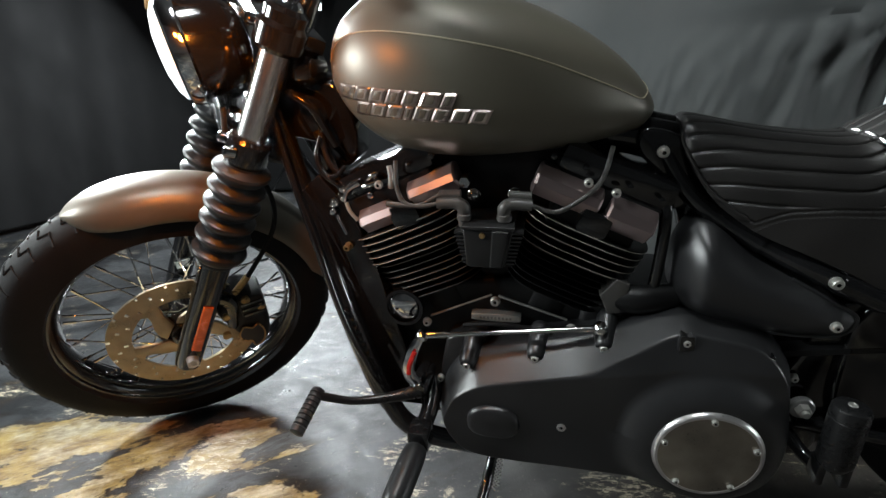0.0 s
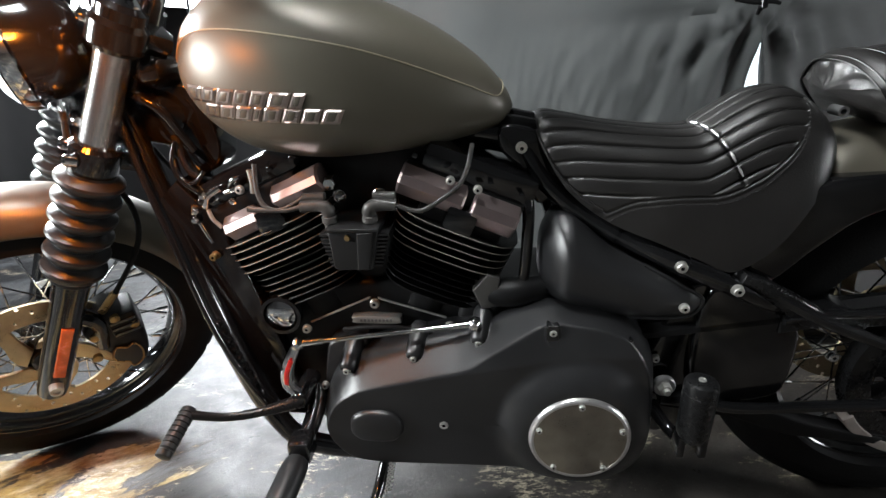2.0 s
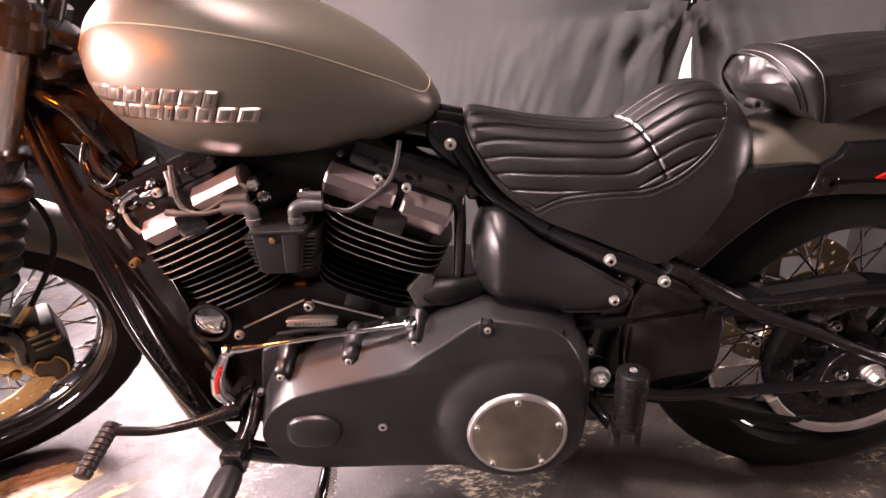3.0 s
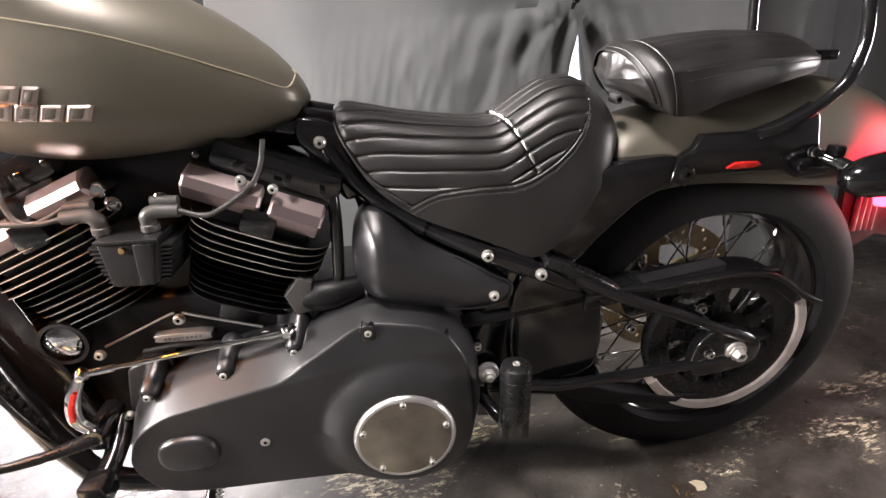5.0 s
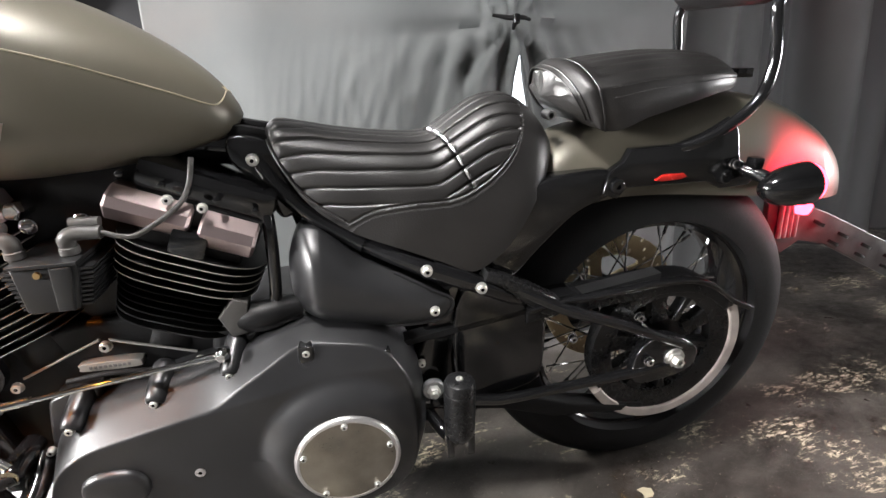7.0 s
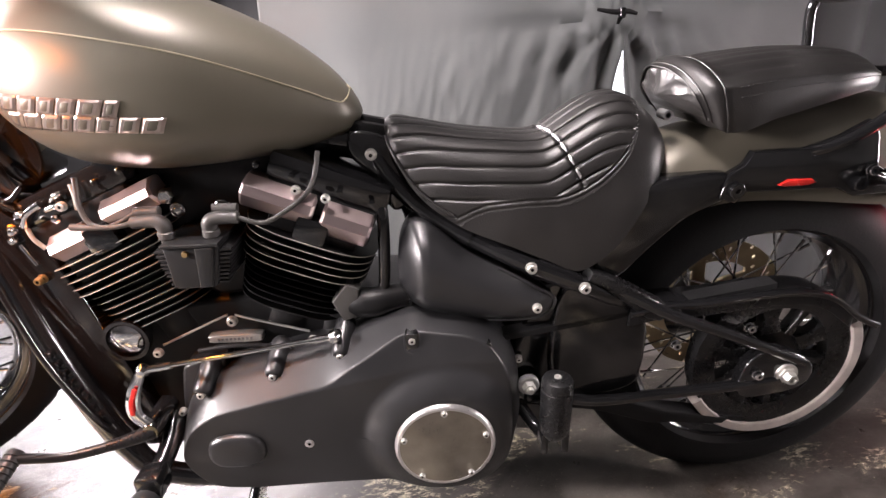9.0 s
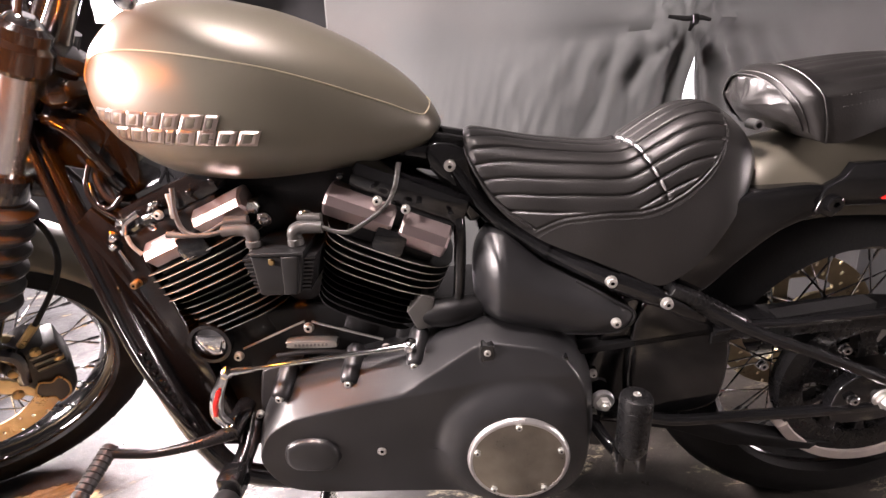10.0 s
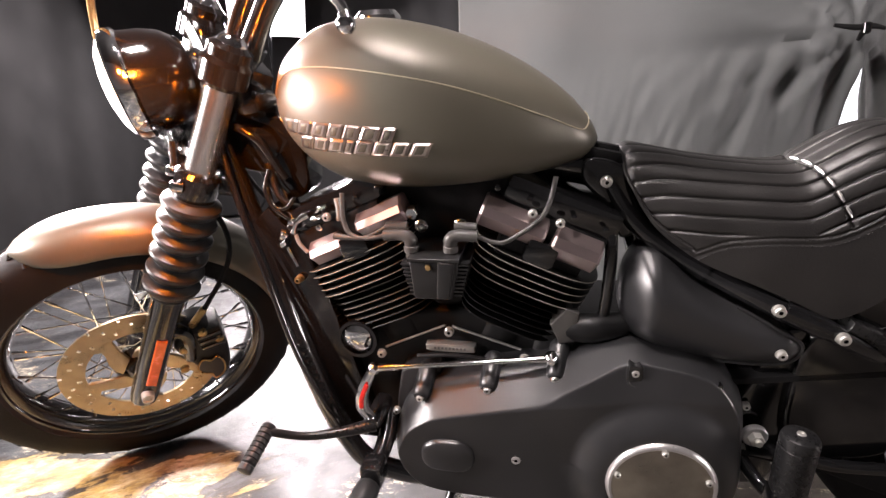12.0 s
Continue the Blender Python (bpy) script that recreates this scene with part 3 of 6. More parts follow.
# axle end and reflector
fork_part("axle_end", lathe([(0, 0.012), (0.006, 0.012), (0.007, 0.016), (0.011, 0.016), (0.012, 0.0), (0, 0)], axis_y(0, -0.142, 0), 18), STEEL)
fork_part("reflector", prism([(p.x, p.z) for p in [A28 @ Vector(q) for q in ((-0.008, 0, 0.03), (0.011, 0, 0.028), (0.011, 0, 0.146), (-0.008, 0, 0.148))]], -0.138, -0.149, 0.002), REFLECTOR, label="orange side reflector on the fork slider")
fork_part("slider_lug", tube([A28 @ Vector((0.0, -0.118, 0.16)), A28 @ Vector((0.05, -0.112, 0.13)), A28 @ Vector((0.075, -0.105, 0.06))], [0.02, 0.014, 0.012], 10), GLOSS)
fork_part("slider_sticker", box(0.012, 0.045, 0.088, 0.0895, 0.052, 0.072, 0.0, None), WHITE, label="small white sticker on the far fork slider")
# caliper
cal = fork_part("brake_caliper", prism([(v.x, v.y) for v in spline([(0.075, 0.07, 0), (0.12, 0.1, 0), (0.155, 0.085, 0), (0.17, 0.03, 0), (0.158, -0.045, 0), (0.125, -0.065, 0), (0.105, -0.03, 0), (0.085, 0.02, 0)], 4, True)], -0.045, -0.112, 0.012), WRINKLE, label="black four-piston front brake caliper")
plate_pts = [(0.098, -0.012), (0.112, 0.01), (0.128, 0.0), (0.142, 0.006), (0.15, -0.02), (0.142, -0.048), (0.122, -0.058), (0.118, -0.04), (0.104, -0.03)]
badge = prism([(v.x, v.y) for v in spline([(*p, 0) for p in plate_pts], 3, True)], -0.11, -0.1165, 0.0015)
fork_part("caliper_badge", badge, PLASTIC, cal, "kidney-shaped caliper plate with a brass rim")
kidney = [(v.x, -0.1165, v.y) for v in spline([(*p, 0) for p in plate_pts], 3, True)]
fork_part("badge_rim", tube(kidney + kidney[:2], 0.0019, 6, 1), BRASS, cal)
fork_part("caliper_bridge", box(0.118, 0.17, -0.116, -0.05, 0.03, 0.09, 0.008), WRINKLE, cal)
for k in range(3):
    fork_part("caliper_rib", box(0.122, 0.168, -0.119, -0.11, 0.04 + 0.016 * k, 0.047 + 0.016 * k, 0.002), GLOSS, cal)
for x, z in ((0.09, 0.055), (0.075, 0.0), (0.135, 0.085), (0.16, 0.055)):
    fork_part("caliper_bolt", lathe([(0, 0.006), (0.006, 0.006), (0.009, 0.004), (0.009, -0.004), (0, -0.004)], axis_y(x, -0.113, z), 12), BRASS, cal)


def front_fender():
    secs = []
    count = 46
    for i in range(count):
        a = radians(108 - 106 * i / (count - 1))
        e = min(1.0, (i + 0.15) / 9)
        tip = math.sqrt(1 - (1 - e) ** 2)
        crown = 0.349 - 0.016 * (1 - tip)
        hw = 0.066 * max(0.12, tip)
        skirt = 0.054 * tip * min(1.0, 0.5 + (count - 1 - i) / 8)
        ring = []
        prof = []
        for k in range(17):
            u = -1 + k / 8
            y = hw * math.copysign(abs(math.sin(u * math.pi / 2)) ** 0.8, u)
            drop = skirt * (1 - math.cos(u * math.pi / 2)) ** 1.15
            prof.append((y, crown - drop))
        inner = [(y * 0.965, r - 0.003) for y, r in prof[::-1]]
        for y, r in prof + inner:
            ring.append(Vector((r * math.cos(a), y, r * math.sin(a))))
        secs.append(ring)
    return loft(secs)


fork_part("front_fender", front_fender(), PAINT, label="satin olive-grey front fender", sharp=50)
for s in (-1, 1):
    fork_part("fender_strut", prism([(0.10, 0.21), (0.15, 0.19), (0.16, 0.25), (0.13, 0.27)], s * 0.068, s * 0.076, 0.001), GLOSS)


def headlamp():
    c = Vector((0.187, 0, 0.56))
    m = Matrix.Translation(c) @ Matrix.Rotation(radians(-93), 4, "Y")
    shell = [(0.0, -0.1), (0.03, -0.098), (0.056, -0.086), (0.073, -0.062), (0.08, -0.035), (0.083, 0.0), (0.083, 0.004), (0.0, 0.004)]
    lamp = fork_part("headlamp", lathe(shell, m, 40), GLOSS, label="gloss black headlamp bucket with chrome rim")
    fork_part("headlamp_rim", lathe([(0.083, -0.004), (0.0885, 0.0), (0.0895, 0.01), (0.086, 0.02), (0.079, 0.024), (0.078, 0.004)], m, 48, close=True), CHROME, lamp, "polished chrome trim ring")
    # the bright reflection on the lens is put in as emission
    fork_part("headlamp_glass", lathe([(0.079, 0.016), (0.074, 0.028), (0.06, 0.036), (0.035, 0.042), (0, 0.044)], m, 40), glow("lens_reflection_glow", (0.95, 0.97, 1.0), 2.2), lamp, "white headlamp lens, its reflection put in as glow")
    fork_part("headlamp_bracket", tube([(0.25, 0, 0.52), (0.27, 0, 0.5), (0.275, 0, 0.47)], 0.014, 10), GLOSS, lamp)
    return lamp


headlamp()
for y in (-0.075, 0.075):
    fork_part("lamp_mount_bolt", lathe([(0, 0.012), (0.008, 0.012), (0.011, 0.006), (0.011, -0.01), (0, -0.01)], axis_y(0.225, y, 0.47), 14), CHROME)
# clamp bolts at the front of the yokes
for s, y in ((0.48, -0.085), (0.48, -0.14), (0.678, -0.075)):
    p = A28 @ Vector((-0.034, 0, s))
    fork_part("clamp_bolt", lathe([(0, 0.01), (0.006, 0.01), (0.0095, 0.007), (0.0095, -0.008), (0, -0.008)], Matrix.Translation((p.x, y, p.z)) @ Matrix.Rotation(radians(-62), 4, "Y"), 14), CHROME)
# risers, handlebar, lever, front signals
for y in (-0.05, 0.05):
    fork_part("handlebar_riser", tube([A28 @ Vector((0.045, y, 0.69)), A28 @ Vector((0.05, y, 0.76)), A28 @ Vector((0.055, y, 0.8))], [0.022, 0.018, 0.02], 14), GLOSS)
bar = [(0.47, 0, 0.7), (0.47, -0.12, 0.702), (0.46, -0.2, 0.8), (0.52, -0.3, 0.9), (0.66, -0.37, 0.92), (0.76, -0.41, 0.9)]
fork_part("handlebar", tube([(x, -y, z) for x, y, z in bar[:0:-1]] + bar, 0.0135, 14), GLOSS, label="gloss black mini ape handlebar")
for s in (-1, 1):
    fork_part("grip", tube([(0.66, s * 0.37, 0.92), (0.76, s * 0.41, 0.9)], 0.018, 14, 1), RUBBER)
fork_part("brake_hose", tube([(0.11, -0.1, 0.09), (0.16, -0.1, 0.14), (0.23, -0.105, 0.24), (0.24, -0.1, 0.33), (0.2, -0.09, 0.42), (0.21, -0.06, 0.48)], 0.005, 8), RUBBER)
fork_part("hose_fitting", tube([(0.12, -0.1, 0.1), (0.155, -0.1, 0.135)], 0.0075, 8, 1), BRASS)
fork_part("clutch_cable", tube([(0.56, -0.3, 0.88), (0.4, -0.18, 0.76), (0.32, -0.1, 0.6), (0.3, -0.06, 0.42), (0.38, -0.02, 0.2)], 0.0045, 8), RUBBER)
fork_part("brake_hose_upper", tube([(0.15, 0.1, 0.6), (0.17, 0.06, 0.68), (0.21, 0.05, 0.8), (0.3, 0.1, 0.92)], 0.006, 8), BRASS)


def turn_signal(place, back, lens, label, glow_mat):
    """A bullet lamp: place of the lens's middle, back the way the shell points."""
    d = Vector(back).normalized()
    m = Matrix.Translation(place) @ d.to_track_quat("Z", "Y").to_matrix().to_4x4()
    shell = part("turn_signal", lathe([(0.03, -0.004), (0.034, 0.0), (0.034, 0.012), (0.031, 0.04), (0.024, 0.062), (0.012, 0.078), (0, 0.082)], m, 28), GLOSS, bike, label)
    part("lens", lathe([(0.031, 0.002), (0.031, -0.008), (0.026, -0.014), (0.014, -0.018), (0, -0.019)], m, 28), glow_mat, shell, lens)
    return shell


AMBER = glow("lit_amber_lens", (1.0, 0.32, 0.03), 20)
REDLIT = glow("lit_red_lens", (1.0, 0.035, 0.07), 9)


def smooth_outline(pts, n=4):
    return [(v.x, v.y) for v in spline([(*p, 0) for p in pts], n, True)]


def cast(name, outer, crest, y0, y1, y2, parent, label="", dome=0.0):
    """A cast cover: side wall, sloping deck up to a rounded crest line, flat face."""
    a, c = smooth_outline(outer, 6), smooth_outline(crest, 6)
    mx, mz = sum(p[0] for p in c) / len(c), sum(p[1] for p in c) / len(c)

    def blend(t, y, inset=0.0):
        out = []
        for (ax, az), (bx, bz) in zip(a, c):
            x, z = ax + (bx - ax) * t, az + (bz - az) * t
            d = Vector((mx - x, mz - z)).normalized() * inset
            out.append(Vector((x + d.x, y, z + d.y)))
        return out

    deck = y1 + (y2 - y1) * 0.16
    secs = [blend(0, y0), blend(0, y1), blend(0.04, y1 + (y2 - y1) * 0.1), blend(0.1, deck), blend(0.3, y1 + (y2 - y1) * 0.43), blend(0.5, y1 + (y2 - y1) * 0.65), blend(0.7, y1 + (y2 - y1) * 0.82), blend(0.86, y1 + (y2 - y1) * 0.935), blend(0.95, y1 + (y2 - y1) * 0.98), blend(1.0, y2, 0.0), blend(1.0, y2 - 0.0012, 0.004), blend(1.0, y2 - 0.0012, 0.012)]
    if dome:
        secs = secs[:-2] + [[Vector((p.x + (mx - p.x) * f, y2 - dome * (1 - (1 - f) ** 2), p.z + (mz - p.z) * f)) for p in blend(1.0, y2)] for f in (0.08, 0.2, 0.4, 0.6, 0.8, 0.93)]
    return part(name, loft(secs), SATIN, parent, label, 60)

# ---- tank ----
TANK_TOP = [(0.448, 0.832), (0.46, 0.878), (0.482, 0.908), (0.533, 0.936), (0.614, 0.941), (0.705, 0.923), (0.765, 0.902), (0.8267, 0.872), (0.875, 0.841), (0.91, 0.812), (0.935, 0.783), (0.947, 0.763), (0.951, 0.751)]
TANK_LOW = [(0.448, 0.82), (0.462, 0.776), (0.5, 0.728), (0.561, 0.694), (0.65, 0.681), (0.738, 0.684), (0.8245, 0.693), (0.87, 0.702), (0.906, 0.711), (0.936, 0.723), (0.947, 0.738), (0.951, 0.746)]
TANK_WIDE = [(0.448, 0.03), (0.46, 0.072), (0.482, 0.1), (0.533, 0.13), (0.6, 0.146), (0.68, 0.147), (0.76, 0.132), (0.84, 0.1), (0.9, 0.067), (0.932, 0.046), (0.946, 0.027), (0.951, 0.01)]
TANK_MID = [(0.448, 0.827), (0.5, 0.81), (0.6, 0.79), (0.72, 0.775), (0.85, 0.765), (0.951, 0.749)]


def tank_y(x, z, lift=0.0):
    """How far out the tank's left skin lies at x, z."""
    w, zt, zb, zm = (along(t, x) for t in (TANK_WIDE, TANK_TOP, TANK_LOW, TANK_MID))
    k = (z - zm) / (zt - zm if z > zm else zb - zm)
    k = min(max(k, 0), 0.999)
    return -(w * (1 - k ** 2.25) ** (1 / 2.25) + lift)


def tank():
    secs = []
    for i in range(64):
        t = i / 63
        x = 0.448 + 0.503 * (t - 0.11 * math.sin(2 * math.pi * t) / 1.0)
        w, zt, zb, zm = (along(tb, x) for tb in (TANK_WIDE, TANK_TOP, TANK_LOW, TANK_MID))
        ring = []
        for k in range(48):
            a = 2 * math.pi * k / 48
            c, s = math.cos(a), math.sin(a)
            ex = 2 / 2.25
            y = w * math.copysign(abs(c) ** ex, c)
            z = zm + (zt - zm if s > 0 else zm - zb) * math.copysign(abs(s) ** ex, s)
            ring.append(Vector((x, y, z)))
        secs.append(ring)
    return loft(secs)


fuel_tank = part("fuel_tank", tank(), PAINT, bike, "satin olive-grey teardrop fuel tank with cream pinstripe", 60)
stripe = [(0.462, 0.835), (0.478, 0.858), (0.5033, 0.8715), (0.5453, 0.875), (0.595, 0.8712), (0.6609, 0.8606), (0.7367, 0.8437), (0.8053, 0.8205), (0.8774, 0.7903), (0.9083, 0.7755), (0.926, 0.7688), (0.9345, 0.7745), (0.9352, 0.783), (0.931, 0.788)]
for s in (1, -1):
    part("pinstripe", tube([(p.x, s * tank_y(p.x, p.y, 0.0002), p.y) for p in spline([(x, z, 0) for x, z in stripe], 5)], 0.0011, 6, 1), PIN, fuel_tank)


def skin_plate(corners, low, high, inset=0.0):
    """A thin plate with sloped rims that follows the tank's skin inside four corners."""
    bm = bmesh.new()
    a, b, c, d = corners

    def at(u, v, lift):
        x = (a[0] * (1 - u) + b[0] * u) * (1 - v) + (d[0] * (1 - u) + c[0] * u) * v
        z = (a[1] * (1 - u) + b[1] * u) * (1 - v) + (d[1] * (1 - u) + c[1] * u) * v
        return bm.verts.new((x, tank_y(x, z) - lift, z))

    us, vs = [0.0, inset, 0.5, 1 - inset, 1.0], [0.0, inset, 0.5, 1 - inset, 1.0]
    grid = [[at(u, v, low if u in (0.0, 1.0) or v in (0.0, 1.0) else high) for u in us] for v in vs]
    for j in range(4):
        for i in range(4):
            bm.faces.new((grid[j][i], grid[j][i + 1], grid[j + 1][i + 1], grid[j + 1][i]))
    return bm


def emblem():
    """The two rows of the raised badge, as plain slanted chrome bars with dark slots."""
    def row(x0, x1, z0, z1, hgt, widths, gap):
        total = sum(widths) + gap * (len(widths) - 1)
        x, sl = 0.0, 0.005
        for w in widths:
            a, b = x / total, (x + w) / total
            xa, xb = x0 + (x1 - x0) * a, x0 + (x1 - x0) * b
            za, zb = z0 + (z1 - z0) * a, z0 + (z1 - z0) * b

            def quad(u0, u1, v0, v1):
                out = []
                for u, v in ((u0, v0), (u1, v0), (u1, v1), (u0, v1)):
                    out.append((xa + (xb - xa) * u - sl + 2 * sl * v, za + (zb - za) * u - hgt * (1 - v)))
                return out

            bar = part("badge_bar", skin_plate(quad(0, 1, 0, 1), 0.0002, 0.0026, 0.14), BADGE, fuel_tank, "raised slanted chrome badge bar", 20)
            part("badge_slot", skin_plate(quad(0.27, 0.73, 0.17, 0.83), 0.0024, 0.003, 0.2), PAINT, bar)
            x += w + gap
    row(0.48, 0.668, 0.806, 0.791, 0.0205, [1.25, 1, 1, 0.9, 0.95, 1.15, 0.7], 0.09)
    row(0.512, 0.716, 0.781, 0.768, 0.0195, [1.05, 1, 1, 0.5, 1.05, 1, 1, 1.1], 0.09)


emblem()
part("fuel_cap", lathe([(0, 0.022), (0.03, 0.02), (0.037, 0.012), (0.038, 0.0), (0.038, -0.02), (0, -0.02)], Matrix.Translation((0.6, 0.045, 0.934)), 28), CHROME, fuel_tank)

# ---- frame ----


def rod(name, pts, r, mat=GLOSS, label="", parent=bike, seg=14, n=6, squash=1.0):
    return part(name, tube(pts, r, seg, n, squash=squash), mat, parent, label)


for s in (-1, 1):
    rod("down_tube", [(0.315, s * 0.03, 0.8), (0.352, s * 0.05, 0.70), (0.392, s * 0.075, 0.59), (0.437, s * 0.1, 0.45), (0.482, s * 0.11, 0.3), (0.515, s * 0.11, 0.215), (0.56, s * 0.11, 0.16), (0.66, s * 0.1, 0.13), (0.9, s * 0.1, 0.13), (1.1, s * 0.1, 0.15)], 0.019, label="gloss black frame down tube")
    rod("seat_rail", [(0.95, s * 0.03, 0.715), (0.972, s * 0.036, 0.682), (0.995, s * 0.042, 0.643), (1.028, s * 0.052, 0.61), (1.07, s * 0.066, 0.582), (1.11, s * 0.082, 0.561), (1.16, s * 0.103, 0.54), (1.2, s * 0.113, 0.522), (1.24, s * 0.117, 0.505), (1.284, s * 0.118, 0.485), (1.33, s * 0.112, 0.46), (1.37, s * 0.1, 0.44)], 0.015, GLOSS, "gloss black frame side rail")
    rod("swingarm_upper_tube", [(1.33, s * 0.118, 0.478), (1.421, s * 0.13, 0.431), (1.5247, s * 0.135, 0.3885), (1.66, s * 0.14, 0.329)], [0.011, 0.0105, 0.0098, 0.0095], GLOSS, "gloss black swingarm strut", n=4)
    part("strut_plate", prism([(1.29, 0.512), (1.318, 0.502), (1.372, 0.472), (1.424, 0.441), (1.428, 0.428), (1.409, 0.417), (1.386, 0.4235), (1.345, 0.455), (1.312, 0.482), (1.284, 0.497)], s * 0.1, s * 0.13, 0.005), TUBE, bike, "flat black swingarm strut plate")
    rod("swingarm_lower_tube", [(1.2, s * 0.11, 0.272), (1.28, s * 0.12, 0.266), (1.3285, s * 0.13, 0.2665), (1.43, s * 0.135, 0.277), (1.5345, s * 0.14, 0.287), (1.64, s * 0.142, 0.3)], [0.013, 0.011, 0.0095, 0.0095, 0.0095, 0.0095], GLOSS, "gloss black swingarm tube")
    part("axle_plate", prism([(v.x, v.y) for v in spline([(1.56, 0.27, 0), (1.62, 0.268, 0), (1.67, 0.285, 0), (1.678, 0.32, 0), (1.65, 0.345, 0), (1.6, 0.36, 0), (1.56, 0.33, 0)], 4, True)], s * 0.125, s * 0.145, 0.003), GLOSS, bike)
# added plate: fills the dark gap between strut and lower tube with black
part("swingarm_gap_plate", prism(smooth_outline([(1.25, 0.48), (1.31, 0.485), (1.35, 0.45), (1.392, 0.41), (1.398, 0.36), (1.395, 0.31), (1.385, 0.285), (1.35, 0.27), (1.31, 0.268), (1.25, 0.28), (1.235, 0.38)], 3), -0.09, -0.118, 0.008), GLOSS, bike, "black plate added to fill the dark gap in the swingarm")
rod("backbone", [(0.3, 0, 0.83), (0.5, 0, 0.76), (0.75, 0, 0.72), (0.95, 0, 0.7), (1.02, 0, 0.62), (1.06, 0, 0.45), (1.1, 0, 0.25)], 0.03)
part("neck", lathe([(0, -0.09), (0.04, -0.09), (0.045, -0.07), (0.038, -0.05), (0.038, 0.05), (0.045, 0.07), (0.04, 0.09), (0, 0.09)], MF @ A28 @ Matrix.Translation((0.06, 0, 0.58)), 24), GLOSS, bike)
part("neck_gusset", prism([(0.31, 0.72), (0.4, 0.7), (0.45, 0.76), (0.4, 0.83), (0.32, 0.84)], 0.032, -0.032, 0.012), GLOSS, bike)
part("neck_cover", lathe([(0, 0.02), (0.014, 0.018), (0.023, 0.01), (0.027, -0.002), (0.027, -0.04), (0, -0.04)], axis_y(0.402, -0.055, 0.825), 24), GLOSS, bike, "rounded gloss black neck cover", 50)
rod("neck_hose", [(0.37, -0.06, 0.79), (0.395, -0.075, 0.785), (0.42, -0.075, 0.765), (0.43, -0.06, 0.73), (0.44, -0.05, 0.7)], 0.0075, GLOSS, "black hose at the steering neck")
# plain black plate added so the bright cloth behind doesn't show
part("neck_backing_plate", prism(smooth_outline([(0.38, 0.79), (0.44, 0.8), (0.47, 0.74), (0.47, 0.68), (0.44, 0.66), (0.4, 0.7)], 3), 0.03, -0.03, 0.006), GLOSS, bike)
bolts([(0.41, -0.075, 0.868)], 0.011, 0.008, BRASS)
for k in range(2):
    part("tank_tail_strap", box(-0.03, 0.032, -0.009, 0.009, -0.008, 0.008, 0.003, Matrix.Translation((0.958, -0.022 + 0.026 * k, 0.727 + 0.006 * k)) @ Matrix.Rotation(radians(12), 4, "Y")), RUBBER, bike, "black rubber tank mount strap")
part("frame_casting", prism([(v.x, v.y) for v in spline([(0.935, 0.725, 0), (0.985, 0.715, 0), (0.998, 0.68, 0), (1.02, 0.62, 0), (0.99, 0.6, 0), (0.965, 0.65, 0), (0.93, 0.69, 0)], 4, True)], 0.03, -0.048, 0.006), GLOSS, bike)
part("pivot_casting", prism([(v.x, v.y) for v in spline([(1.2, 0.47, 0), (1.28, 0.5, 0), (1.31, 0.46, 0), (1.27, 0.38, 0), (1.25, 0.3, 0), (1.24, 0.2, 0), (1.17, 0.2, 0), (1.16, 0.32, 0), (1.19, 0.4, 0)], 4, True)], 0.1, -0.105, 0.012), GLOSS, bike)
part("lower_cover", prism([(1.12, 0.16), (1.3, 0.2), (1.36, 0.27), (1.25, 0.3), (1.15, 0.3)], 0.08, -0.08, 0.02), GLOSS, bike)
bolts([(0.963, -0.055, 0.692), (1.195, -0.128, 0.525), (1.278, -0.134, 0.489)], 0.0088, 0.008, STEEL)
bolts([(1.009, -0.055, 0.623), (1.098, -0.088, 0.567)], 0.0055, 0.004, STEEL)
bolts([(1.203, -0.142, 0.463)], 0.0075, 0.006, STEEL)
part("rail_sleeve", tube([(1.045, -0.058, 0.598), (1.07, -0.066, 0.582), (1.11, -0.083, 0.561)], 0.0172, 14), GLOSS, bike)
part("rail_cap", tube([(1.205, -0.1145, 0.52), (1.24, -0.1175, 0.505), (1.262, -0.1185, 0.495)], 0.0168, 14), GLOSS, bike)
part("swing_pivot_nut", lathe([(0, 0.012), (0.0095, 0.012), (0.0115, 0.009), (0.0115, 0.0), (0, 0.0)], axis_y(1.199, -0.126, 0.305), 6), STEEL, bike, "large zinc pivot nut")
part("pivot_washer", lathe([(0.0, 0.003), (0.0165, 0.003), (0.0185, 0.001), (0.0185, -0.006), (0, -0.006)], axis_y(1.199, -0.125, 0.305), 24), GALV, bike)
part("pivot_stud", lathe([(0, 0.018), (0.005, 0.018), (0.006, 0.016), (0.006, 0.0), (0, 0)], axis_y(1.199, -0.126, 0.305), 14), STEEL, bike)

# ---- side cover and seat ----
COVER = [(0.996, 0.552), (0.993, 0.495), (1.002, 0.464), (1.02, 0.4455), (1.058, 0.432), (1.14, 0.429), (1.207, 0.4395), (1.23, 0.454), (1.2315, 0.474), (1.207, 0.49), (1.154, 0.518), (1.1, 0.545), (1.058, 0.578), (1.037, 0.591), (1.014, 0.588)]


